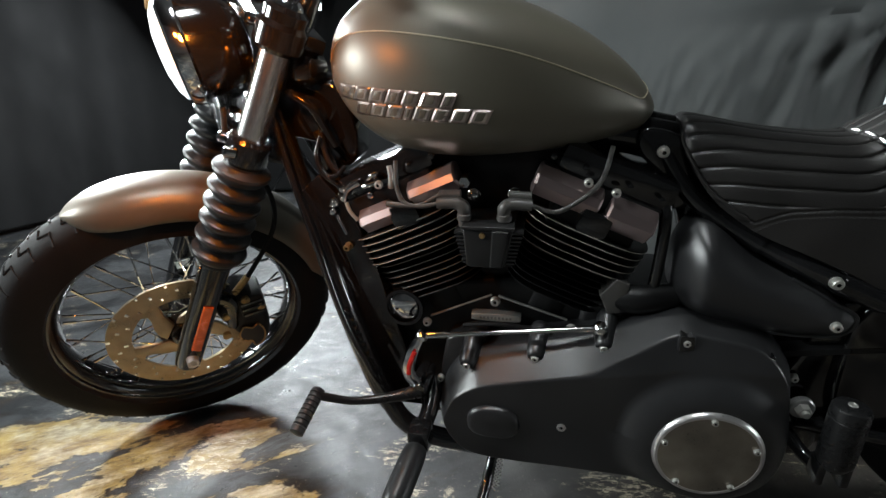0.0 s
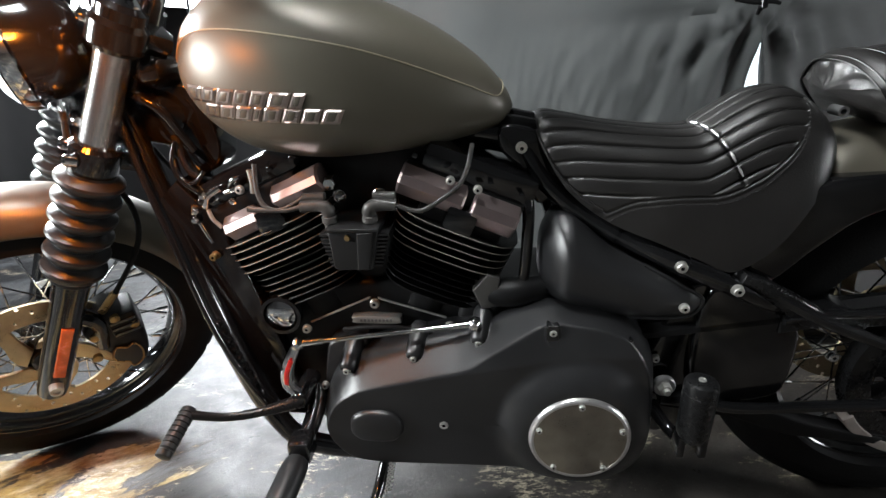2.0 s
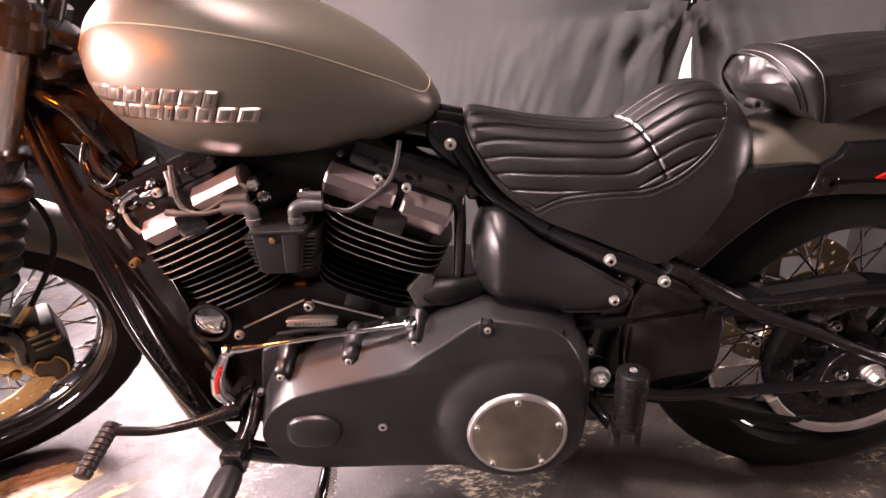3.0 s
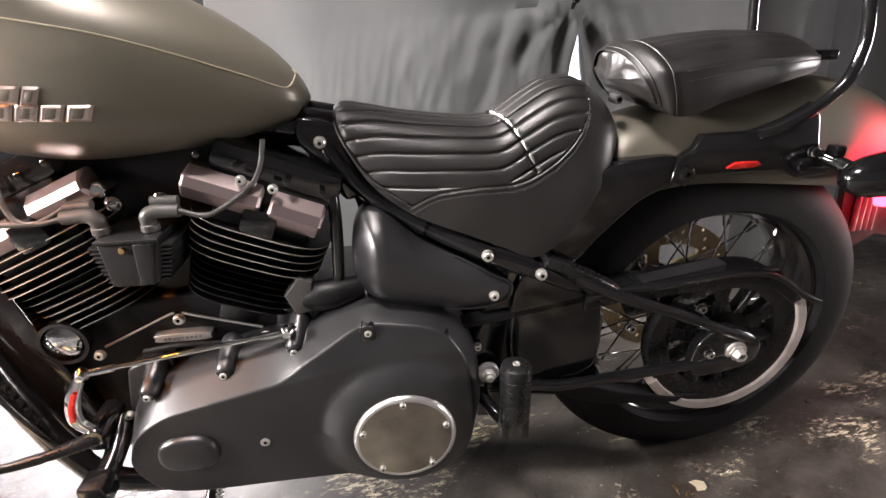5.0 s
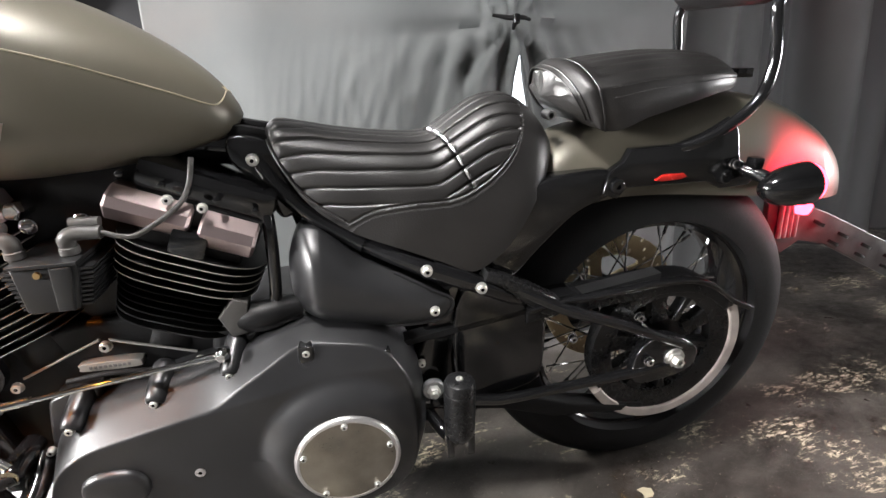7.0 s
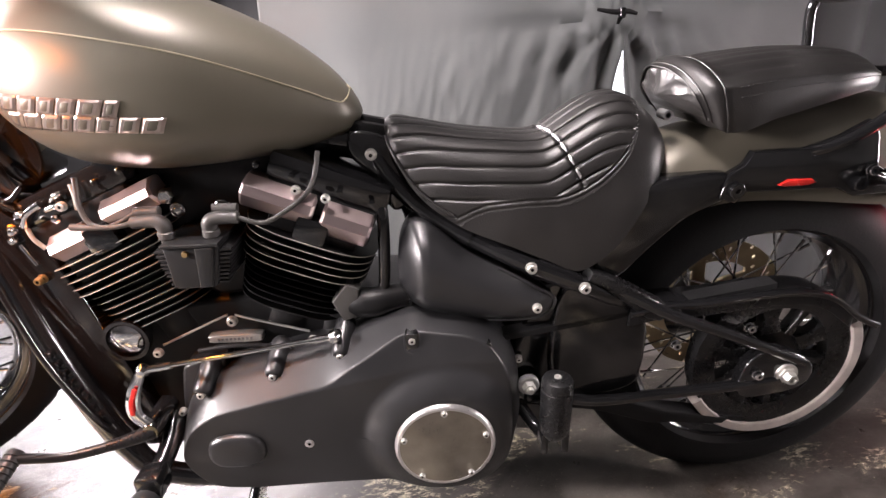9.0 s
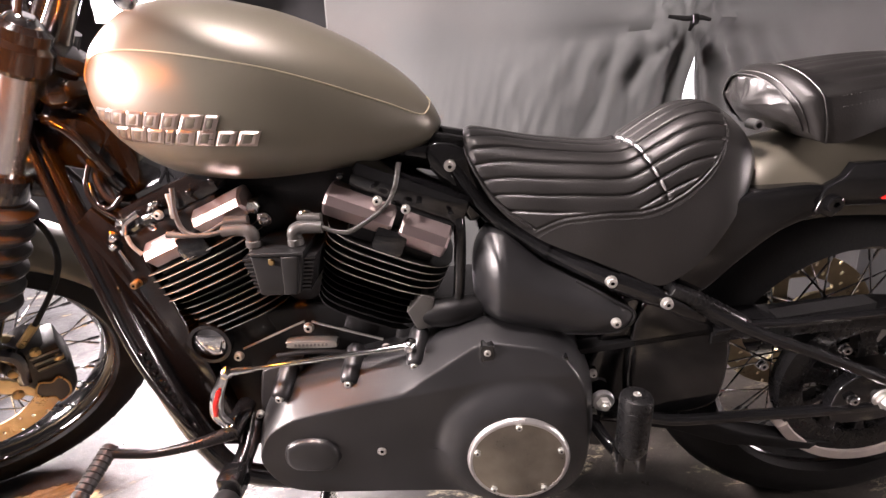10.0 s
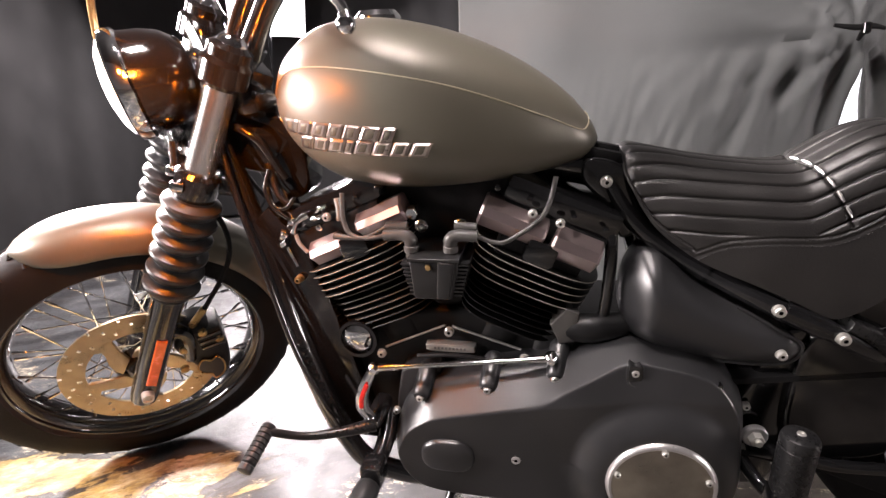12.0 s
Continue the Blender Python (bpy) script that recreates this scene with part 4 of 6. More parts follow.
def side_cover():
    """A pressed oil tank cover, fullest towards the front, thin at its bolted tail."""
    edge = smooth_outline(COVER, 8)
    spine = [(min(max(x, 1.045), 1.17), 0.505 - 0.33 * (min(max(x, 1.045), 1.17) - 1.045)) for x, z in edge]

    def deep(x):
        return 0.072 + 0.056 * max(0.0, min(1.0, (x - 0.99) / 0.22))

    secs = [[Vector((x, -0.03, z)) for x, z in edge], [Vector((x, -deep(x), z)) for x, z in edge]]
    for k in range(1, 27):
        f = (k / 26) ** 1.4
        ring = []
        for (x, z), (sx, sz) in zip(edge, spine):
            u, v = x + (sx - x) * f, z + (sz - z) * f
            full = 0.052 - 0.038 * max(0.0, min(1.0, (u - 1.03) / 0.17))
            ring.append(Vector((u, -deep(u) - full * (1 - (1 - f) ** 2.6), v)))
        secs.append(ring)
    shell = part("side_cover", loft(secs, caps=False), SATIN, bike, "satin black oil tank side cover", 60)
    rim = [(x, -deep(x) - 0.001, z) for x, z in edge[28:82]]
    part("cover_rim", tube(rim, 0.0028, 8, 1), SATIN, shell)


side_cover()

SEAT_TOP = [(0.985, 0.735), (0.996, 0.741), (1.024, 0.7365), (1.088, 0.723), (1.174, 0.712), (1.21, 0.711), (1.2287, 0.7155), (1.266, 0.74), (1.303, 0.76), (1.338, 0.766), (1.365, 0.757), (1.39, 0.735), (1.405, 0.71), (1.411, 0.69)]
SEAT_LOW = [(0.985, 0.727), (0.991, 0.7), (1.003, 0.674), (1.022, 0.6425), (1.044, 0.6185), (1.078, 0.594), (1.104, 0.58), (1.167, 0.556), (1.2164, 0.535), (1.265, 0.513), (1.29, 0.52), (1.326, 0.547), (1.354, 0.584), (1.385, 0.638), (1.404, 0.675), (1.411, 0.685)]
SEAT_WIDE = [(0.985, 0.045), (1.003, 0.064), (1.044, 0.084), (1.09, 0.099), (1.167, 0.116), (1.25, 0.122), (1.3, 0.121), (1.354, 0.114), (1.385, 0.1), (1.404, 0.075), (1.411, 0.05)]
SEAT_EDGE = [(1.086, 0.601), (1.124, 0.6195), (1.173, 0.627), (1.2395, 0.63), (1.27, 0.6406), (1.302, 0.66), (1.332, 0.689), (1.348, 0.714), (1.357, 0.74), (1.361, 0.759)]
PLEAT = 0.0255


def seam_x(q):
    """The cross seam's place along the seat, q down from the ridge."""
    return 1.224 + 0.046 * (q / 0.155) ** 1.2


def seat_section(x, count=230):
    """Points from the ridge down the left side to the lower edge."""
    zt, zl, w = along(SEAT_TOP, x), along(SEAT_LOW, x), along(SEAT_WIDE, x)
    e = 2 / 2.5
    out = []
    for k in range(count + 1):
        a = math.pi / 2 * k / count
        out.append(Vector((x, -w * math.sin(a) ** e, zl + (zt - zl) * math.cos(a) ** e)))
    return out


def seat_edge_index(sec, x):
    """Where the welt between pleats and plain skirt crosses the section."""
    if x < SEAT_EDGE[0][0]:
        return len(sec)
    if x > SEAT_EDGE[-1][0]:
        return 0
    z = along(SEAT_EDGE, x)
    return next((k for k, p in enumerate(sec) if p.z < z), len(sec))


def seat():
    secs = []
    for i in range(220):
        x = 0.985 + 0.426 * i / 219
        sec = seat_section(x)
        edge = seat_edge_index(sec, x)
        q, left = 0.0, []
        length = [0.0]
        for a, b in zip(sec, sec[1:]):
            length.append(length[-1] + (b - a).length)
        qe = length[min(edge, len(sec) - 1)]
        for k, p0 in enumerate(sec):
            p, q = p0.copy(), length[k]
            n = Vector((0, sec[min(k + 1, len(sec) - 1)].z - sec[max(k - 1, 0)].z, -(sec[min(k + 1, len(sec) - 1)].y - sec[max(k - 1, 0)].y)))
            n = n.normalized() if n.length > 1e-7 else Vector((0, 0, 1))
            if n.z < -0.2 or (abs(n.z) < 0.2 and n.y > 0):
                n = -n
            if k < edge:
                seam = seam_x(q)
                bend = 0.0 if x > 1.075 else 2.2 * (1.075 - x) ** 2
                d = (q - bend) % PLEAT
                d = min(d, PLEAT - d)
                fade = max(0.0, min(1, (qe - q) * 120, (x - 0.99) * 90))
                p -= n * (0.0024 * math.exp(-(d / 0.0017) ** 2) + 0.0022 * (2 * (PLEAT / 2 - d) / PLEAT) ** 3) * fade
                p -= n * 0.0045 * math.exp(-((x - seam) / 0.0028) ** 2)
            else:
                p -= n * 0.0022 * math.exp(-((q - qe - 0.002) / 0.0022) ** 2)
                p -= n * 0.0012 * math.exp(-((q - qe - 0.010) / 0.002) ** 2)
            left.append(p)
        right = [Vector((p.x, -p.y, p.z)) for p in left[1:]]
        ring = left[::-1] + right
        ring += [Vector((x, v.y * 0.85, v.z + 0.003)) for v in (ring[-1], ring[0])]
        secs.append(ring)
    return loft(secs)


rider_seat = part("rider_seat", seat(), LEATHER, bike, "black vinyl solo seat with pleated stitching", 70)


def stitches(points, gap, r, parent, mat=THREAD):
    c = [Vector(p) for p in points]
    run = 0.0
    bm = bmesh.new()
    for a, b in zip(c, c[1:]):
        d = (b - a).length
        while run < d:
            q = a.lerp(b, run / d)
            e = a.lerp(b, min(1, (run + gap * 0.55) / d))
            if (e - q).length > 1e-4:
                tube([q, e], r, 5, 1, bm)
            run += gap
        run -= d
    ob = part("stitching", bm, mat, parent, "row of grey thread stitches")
    return tagged(ob, kind="stuff")


def welt(off):
    pts = []
    for k in range(80):
        x = 1.09 + 0.27 * k / 79
        sec = seat_section(x, 240)
        e = seat_edge_index(sec, x)
        p = sec[min(len(sec) - 1, e + off)]
        pts.append(p + Vector((0, -0.0008, 0.0006)))
    return pts


for off in (4, 12):
    stitches(welt(off), 0.0055, 0.0007, rider_seat)


def seat_point(x, q):
    """A place on the seat's skin, q down from the ridge."""
    sec, run = seat_section(x, 240), 0.0
    for a, b in zip(sec, sec[1:]):
        run += (b - a).length
        if run >= q:
            return b
    return sec[-1]


# cross seam glints put in as bright metal: a short bar in every pleat
for k in range(6):
    q0 = PLEAT * k + 0.003
    ends = [seat_point(seam_x(q0 + f * 0.019), q0 + f * 0.019) + Vector((-0.0005, -0.001, 0.0012)) for f in (0, 0.3, 0.7, 1)]
    part("seam_glint", tube(ends, [0.0008, 0.0019, 0.0019, 0.0008], 8, 3), RIMSTEEL, rider_seat, "bright metal bar for a glint on the cross seam")
for k in range(1, 6):
    x0 = seam_x(PLEAT * k) + 0.006
    run = [seat_point(x0 + 0.1 * j / 30, PLEAT * k) for j in range(31)]
    run = [p + Vector((0, -0.0004, 0.0002)) for p in run if p.x < 1.355 and p.z > along(SEAT_EDGE, p.x) + 0.004]
    stitches(run, 0.006, 0.0006, rider_seat)
part("seat_piping", tube([seat_section(0.987 + 0.095 * (k / 30) ** 1.4, 60)[-3] + Vector((-0.001, -0.0012, 0)) for k in range(31)], 0.0022, 8, 1), LEATHER, rider_seat, "thin piped front edge")

PIL_TOP = [(1.412, 0.796), (1.422, 0.802), (1.445, 0.808), (1.51, 0.817), (1.6, 0.822), (1.685, 0.815), (1.722, 0.798), (1.738, 0.772)]
PIL_LOW = [(1.412, 0.728), (1.44, 0.713), (1.475, 0.712), (1.55, 0.73), (1.662, 0.755), (1.738, 0.765)]
PIL_WIDE = [(1.412, 0.092), (1.44, 0.104), (1.5, 0.112), (1.6, 0.105), (1.68, 0.088), (1.72, 0.066), (1.738, 0.03)]


def pillion_point(x, u):
    """A place on the pad's skin: the nose is swept back towards its sides."""
    zt, zl, w = along(PIL_TOP, x), along(PIL_LOW, x), along(PIL_WIDE, x)
    a = abs(u)
    edge = zt - min(0.035, 0.5 * (zt - zl))
    x += 0.042 * max(0.0, 1 - (x - 1.412) / 0.13) * a ** 1.8
    if a < 0.66:
        k = a / 0.66
        return Vector((x, math.copysign(w * 0.97 * k, u), zt - (zt - edge) * k ** 2.6)), k
    k = (a - 0.66) / 0.34
    return Vector((x, math.copysign(w * (0.97 + 0.05 * math.sin(k * math.pi)), u), edge + (zl - edge) * k)), 1 + k


def pillion():
    secs = []
    for i in range(60):
        x = 1.412 + 0.326 * i / 59
        ring = []
        for k in range(81):
            p, c = pillion_point(x, -1 + k / 40)
            if c < 0.95 and 8 < i < 54:
                p.z -= 0.0035 * (1 - abs(math.sin(c * 5 * math.pi)) ** 0.5) * min(1, (0.95 - c) * 10)
            if 1.0 <= c < 1.2:
                p.z += 0.004 * math.sin((c - 1) / 0.2 * math.pi)
            ring.append(p)
        secs.append(ring)
    # crumpled front face under the strap
    first, mid = secs[0], Vector((1.424, 0, 0.755))
    face = []
    for f in (0.03, 0.2, 0.35, 0.5, 0.65, 0.78, 0.88, 0.95):
        ring = []
        for p in first:
            q = mid + (p - mid) * f
            q.x -= 0.011 * (1 - f * f) + 0.005 * noise.noise(Vector((q.y * 38 + q.z * 12, q.z * 22, 3.0))) + 0.004 * noise.noise(Vector((q.y * 90, q.z * 60, 8.0)))
            ring.append(q)
        face.append(ring)
    return loft(face + secs)


pillion_seat = part("pillion_seat", pillion(), LEATHER, bike, "black vinyl pillion pad with a padded strap", 60)
for u in (-0.68, -0.75):
    stitches([pillion_point(1.47 + 0.25 * k / 40, u)[0] + Vector((0, -0.0015, 0.0005)) for k in range(41)], 0.005, 0.0009, pillion_seat)
strap = []
for i in range(9):
    ring = []
    for k in range(61):
        u = -1 + k / 30
        p, c = pillion_point(1.412 + 0.034 * i / 8, u)
        n = Vector((0, p.y, (p.z - 0.73) * 1.2)).normalized()
        ring.append(p + n * (0.003 + 0.004 * math.sin(math.pi * i / 8)) - Vector((0.004 if i == 0 else 0.0, 0, 0)))
    strap.append(ring)
bm = loft(strap, closed=False)
part("strap", bm, LEATHER, pillion_seat, "padded black vinyl strap over the pillion nose", 60)
for i in (0, 1, 8):
    part("strap_piping", tube(strap[i], 0.0016, 6, 1), LEATHER, pillion_seat)
part("pillion_latch", box(1.735, 1.765, -0.05, -0.02, 0.775, 0.79, 0.003), GLOSS, bike)
part("pillion_bolt", lathe([(0.004, 0.0), (0.0045, 0.026), (0.0075, 0.026), (0.0075, 0.0), (0, 0)], axis_y(1.409, -0.035, 0.732), 16), GALV, bike, "hollow fixing bush under the pillion nose")

# ---- rear fender, struts, sissy bar, lamps ----
FEND_TOP = [(1.33, 0.60), (1.38, 0.66), (1.437, 0.698), (1.545, 0.722), (1.646, 0.741), (1.739, 0.75), (1.825, 0.737), (1.907, 0.698), (1.971, 0.65), (2.005, 0.605), (2.012, 0.585)]
FEND_LOW = [(1.33, 0.5), (1.38, 0.535), (1.424, 0.574), (1.48, 0.6), (1.569, 0.604), (1.73, 0.59), (1.83, 0.58), (1.91, 0.57), (2.012, 0.56)]


def rear_fender():
    secs = []
    for i in range(60):
        t = i / 59
        x = 1.33 + 0.682 * (1 - (1 - t) ** 1.15)
        zt, zl = along(FEND_TOP, x), along(FEND_LOW, x)
        w = 0.1 * min(1, ((2.022 - x) / 0.11 + 0.02) ** 0.45) if x > 1.912 else 0.1
        prof = []
        for k in range(25):
            u = -1 + k / 12
            y = w * math.copysign(abs(math.sin(u * math.pi / 2)) ** 0.75, u)
            prof.append((y, zt - (zt - zl) * (1 - abs(math.cos(u * math.pi / 2)) ** 0.9)))
        inner = [(y * 0.97, z - 0.004 * (1 - abs(y) / 0.11)) for y, z in prof[::-1]]
        secs.append([Vector((x, y, z)) for y, z in prof + inner])
    return loft(secs)


# black panel also stands in for shade on the fender's lower front
part("fender_shade_filler", prism(smooth_outline([(1.3, 0.5), (1.33, 0.6), (1.375, 0.64), (1.44, 0.652), (1.495, 0.65), (1.5, 0.615), (1.44, 0.585), (1.385, 0.535), (1.34, 0.49)], 4), -0.06, -0.108, 0.006), GLOSS, bike, "black filler panel, also the shade under the fender's front edge")
part("rear_fender", rear_fender(), PAINT, bike, "satin olive-grey rear fender", 60)
for s in (-1, 1):
    out = [(1.48, 0.615), (1.487, 0.65), (1.51, 0.664), (1.52, 0.683), (1.6, 0.684), (1.65, 0.7), (1.69, 0.722), (1.705, 0.7), (1.716, 0.655), (1.76, 0.63), (1.74, 0.61), (1.69, 0.608), (1.66, 0.622), (1.52, 0.622), (1.505, 0.605)]
    part("fender_strut", prism(out, s * 0.098, s * 0.112, 0.003), GLOSS, bike, "gloss black fender strut")
    rod("sissy_bar", [(1.6, s * 0.1, 0.676), (1.63, s * 0.113, 0.687), (1.665, s * 0.12, 0.706), (1.7, s * 0.12, 0.729), (1.724, s * 0.12, 0.757), (1.733, s * 0.119, 0.789), (1.734, s * 0.117, 0.82), (1.727, s * 0.115, 0.858), (1.727, s * 0.112, 0.885), (1.75, s * 0.108, 0.93), (1.765, s * 0.06, 1.0), (1.767, 0, 1.03)], 0.0088, label="gloss black sissy bar tube")
bolts([(1.5, -0.114, 0.628), (1.69, -0.114, 0.63)], 0.013, 0.008, GLOSS)
bolts([(1.702, -0.116, 0.65)], 0.0085, 0.007, CHROME)
part("side_reflector", prism([(1.565, 0.632), (1.578, 0.64), (1.615, 0.64), (1.622, 0.634), (1.61, 0.63), (1.575, 0.629)], -0.108, -0.116, 0.002), RED, bike, "red side reflector")
part("backrest_pad", prism([(v.x, v.y) for v in spline([(1.695, 0.92, 0), (1.71, 0.893, 0), (1.74, 0.885, 0), (1.76, 0.93, 0), (1.765, 1.02, 0), (1.73, 1.06, 0), (1.705, 1.0, 0)], 4, True)], 0.1, -0.1, 0.02), LEATHER, bike, "black backrest pad on the sissy bar")
rod("signal_stalk", [(1.725, -0.1, 0.64), (1.74, -0.13, 0.632), (1.76, -0.16, 0.622)], 0.011)
turn_signal((1.795, -0.165, 0.624), (-1, -0.02, -0.08), "lit red lens", "black bullet rear turn signal with lit red lens", REDLIT)
turn_signal((1.86, 0.165, 0.622), (-1, 0.02, -0.08), "lit red lens", "black bullet rear turn signal with lit red lens", REDLIT)
rod("signal_bar", [(1.77, -0.16, 0.62), (1.8, 0, 0.6), (1.77, 0.16, 0.62)], 0.009)
part("signal_clip", box(1.726, 1.745, -0.132, -0.112, 0.642, 0.66, 0.004), GLOSS, bike)
# number plate bracket: slotted galvanised arm with a lamp
arm = part("plate_bracket", prism([(1.9, 0.545), (1.965, 0.532), (2.05, 0.5), (2.3, 0.385), (2.3, 0.31), (2.06, 0.43), (1.995, 0.445), (1.955, 0.42), (1.91, 0.47)], 0.01, -0.004, 0.002), BRACKET, bike, "slotted grey number plate bracket")
for x, z, a in ((2.03, 0.48, -25), (2.1, 0.447, -25), (2.17, 0.415, -25), (2.24, 0.382, -25), (2.08, 0.432, -25), (2.16, 0.395, -25), (2.24, 0.358, -25)):
    m = Matrix.Translation((x, -0.007, z)) @ Matrix.Rotation(radians(-a), 4, "Y")
    part("slot", box(-0.016, 0.016, -0.002, 0.0005, -0.0035, 0.0035, 0.001, m), GLOSS, arm)
for k in range(4):
    part("bracket_rib", tube([(1.925 + 0.012 * k, -0.012, 0.545), (1.93 + 0.012 * k, -0.014, 0.46)], 0.005, 8, 1), GALV, arm)
part("plate_lamp", lathe([(0, 0.02), (0.012, 0.018), (0.016, 0.008), (0.017, 0), (0, 0)], Matrix.Translation((1.965, -0.02, 0.53)) @ Matrix.Rotation(radians(180), 4, "X"), 18), REDLIT, bike, "lit red plate lamp")
part("tail_light", lathe([(0, 0.02), (0.02, 0.018), (0.03, 0.008), (0.032, 0), (0.032, -0.02), (0, -0.02)], Matrix.Translation((1.96, 0, 0.575)) @ Matrix.Rotation(radians(110), 4, "Y"), 24), RED, bike, "red tail light")

# ---- final drive ----
pulley = part("drive_pulley", lathe([(0, -0.03), (0.045, -0.03), (0.055, -0.014), (0.055, 0.006), (0.0, 0.006)], axis_y(1.629, -0.09, 0.316), 32), TUBE, bike, "black multi-spoke rear belt pulley")
part("pulley_ring", lathe([(0.1, 0.01), (0.112, 0.014), (0.14, 0.014), (0.14, -0.014), (0.1, -0.012)], axis_y(1.629, -0.1, 0.316), 72, close=True), TUBE, pulley)
arm5 = {}
for k in range(10):
    m = Matrix.Translation((1.629, 0, 0.316)) @ Matrix.Rotation(2 * math.pi * k / 10 + 0.15, 4, "Y")
    wide = k % 2
    if wide not in arm5:
        f = 1.0 if wide else 0.45
        arm5[wide] = part("pulley_spoke", prism([(0.05, -0.017 * f), (0.08, -0.012 * f), (0.106, -0.02 * f), (0.106, 0.02 * f), (0.08, 0.012 * f), (0.05, 0.017 * f)], -0.085, -0.108, 0.003), TUBE, pulley)
        arm5[wide].matrix_local = m
    else:
        again(arm5[wide], m)
# the belt wraps the pulley's rear half; its pale worn edge shows
wrap = []
for k in range(61):
    a = radians(29 - 177 * k / 60)
    c, s = math.cos(a), math.sin(a)
    wrap.append([Vector((1.629 + r * c, y, 0.316 + r * s)) for r, y in ((0.136, -0.118), (0.138, -0.1195), (0.152, -0.1195), (0.154, -0.118), (0.154, -0.09), (0.136, -0.09))])
belt = part("belt", loft(wrap), BELT, bike, "drive belt with pale worn edge")
# straight runs take black rubber, since the lower one lies in shade
for z0, z1 in ((0.382, 0.466), (0.29, 0.193)):
    part("belt_run", prism([(1.06, z0 + 0.005), (1.6, z1 + 0.003), (1.6, z1 - 0.007), (1.06, z0 - 0.005)], -0.09, -0.118), RUBBER, belt)
GUARD = [(1.36, 0.437), (1.42, 0.447), (1.47, 0.4475), (1.52, 0.452), (1.571, 0.457), (1.624, 0.459), (1.668, 0.4545), (1.704, 0.439), (1.745, 0.408), (1.786, 0.387)]
guard_line = [(v.x, v.y) for v in spline([(*p, 0) for p in GUARD], 4)]
part("belt_guard", prism(guard_line + [(x, z - 0.011) for x, z in guard_line[::-1]], -0.072, -0.13, 0.003), GLOSS, bike, "gloss black belt guard")
part("belt_guard_skirt", prism(guard_line[:-4] + [(x, z - 0.03) for x, z in guard_line[-5::-1]], -0.116, -0.122, 0.001), TUBE, bike)
part("belt_guard_lip", tube([(x, -0.1305, z - 0.002) for x, z in guard_line], 0.003, 8, 1), GLOSS, bike)
part("lower_belt_guard", prism([(1.3, 0.245), (1.42, 0.2), (1.56, 0.185), (1.57, 0.2), (1.45, 0.225), (1.33, 0.27)], -0.09, -0.12, 0.004), RUBBER, bike)
part("rear_axle_nut", lathe([(0.0, 0.006), (0.0055, 0.006), (0.0065, 0.014), (0.0095, 0.014), (0.011, 0.009), (0.011, 0.003), (0.0145, 0.002), (0.015, -0.008), (0, -0.008)], axis_y(1.632, -0.15, 0.31), 6), STEEL, bike, "zinc castle nut on the rear axle")
part("axle_washer", lathe([(0, 0.003), (0.0185, 0.003), (0.0195, -0.004), (0, -0.004)], axis_y(1.632, -0.146, 0.311), 24), STEEL, bike)
bolts([(1.578, -0.15, 0.316), (1.56, -0.131, 0.397), (1.44, -0.13, 0.372)], 0.0085, 0.008, CHROME)

# ---- engine ----

part("crankcase", prism(smooth_outline([(0.53, 0.36), (0.56, 0.42), (0.63, 0.46), (0.715, 0.47), (0.8, 0.46), (0.87, 0.42), (0.9, 0.34), (0.88, 0.2), (0.8, 0.15), (0.62, 0.15), (0.53, 0.22)]), 0.13, -0.06, 0.012), WRINKLE, bike, "black crinkle-finish crankcase")
part("gearbox", prism(smooth_outline([(0.86, 0.42), (0.96, 0.45), (1.08, 0.44), (1.14, 0.36), (1.13, 0.2), (1.0, 0.15), (0.86, 0.17)]), 0.12, -0.07, 0.015), WRINKLE, bike, "black gearbox case")


def cylinder(origin, tilt, name, flip):
    """Finned barrel and head: u along the fins, v up the bore."""
    root = part(name, lathe([(0, 0.12), (0.058, 0.12), (0.058, 0.3), (0, 0.3)], Matrix.Translation((origin[0], -0.01, origin[1])) @ Matrix.Rotation(radians(tilt), 4, "Y"), 32), WRINKLE, bike, "finned black cylinder with bright machined fin edges")
    m = Matrix.Translation((origin[0], 0, origin[1])) @ Matrix.Rotation(radians(tilt), 4, "Y")

    def fin(v, half, near, bright):
        pts = []
        for k in range(40):
            a = 2 * math.pi * k / 40
            c, sn = math.cos(a), math.sin(a)
            pts.append((half * math.copysign(abs(c) ** (2 / 3.4), c), -0.005 + (-near - 0.005) * math.copysign(abs(sn) ** (2 / 3.4), sn)))
        bm = bmesh.new()
        rings = []
        edge = 0.0007 if bright > 1 else 0.00025
        for z, inset in ((v - 0.0012, 0.0012), (v - edge, 0), (v + edge, 0), (v + 0.0012, 0.0012)):
            rings.append([bm.verts.new(m @ Vector((x * (1 - inset * 8), y + inset, z))) for x, y in pts])
        for a, b in zip(rings, rings[1:]):
            for k in range(len(pts)):
                f = bm.faces.new((a[k], a[(k + 1) % len(pts)], b[(k + 1) % len(pts)], b[k]))
                f.material_index = 1 if bright and a is rings[1] else 0
        bm.faces.new(rings[0])
        bm.faces.new(rings[-1])
        part("fin", bm, [WRINKLE, MACHINED], root, sharp=20)

    for k in range(7):
        fin(0.165 + 0.0118 * k, 0.088 + 0.0015 * k, -0.092, 1 if flip > 0 and k > 1 else 0)
    for k in range(5):
        fin((0.249 if flip > 0 else 0.244) + 0.0128 * k, 0.103 + 0.0008 * k, -0.106, 2)
    part("head", box(-0.07, 0.07, -0.085, 0.08, 0.25, 0.345, 0.012, m), WRINKLE, root)
    part("rocker_base", box(-0.085, 0.085, -0.085, 0.08, 0.33, 0.368, 0.008, m), WRINKLE, root)
    return m, root


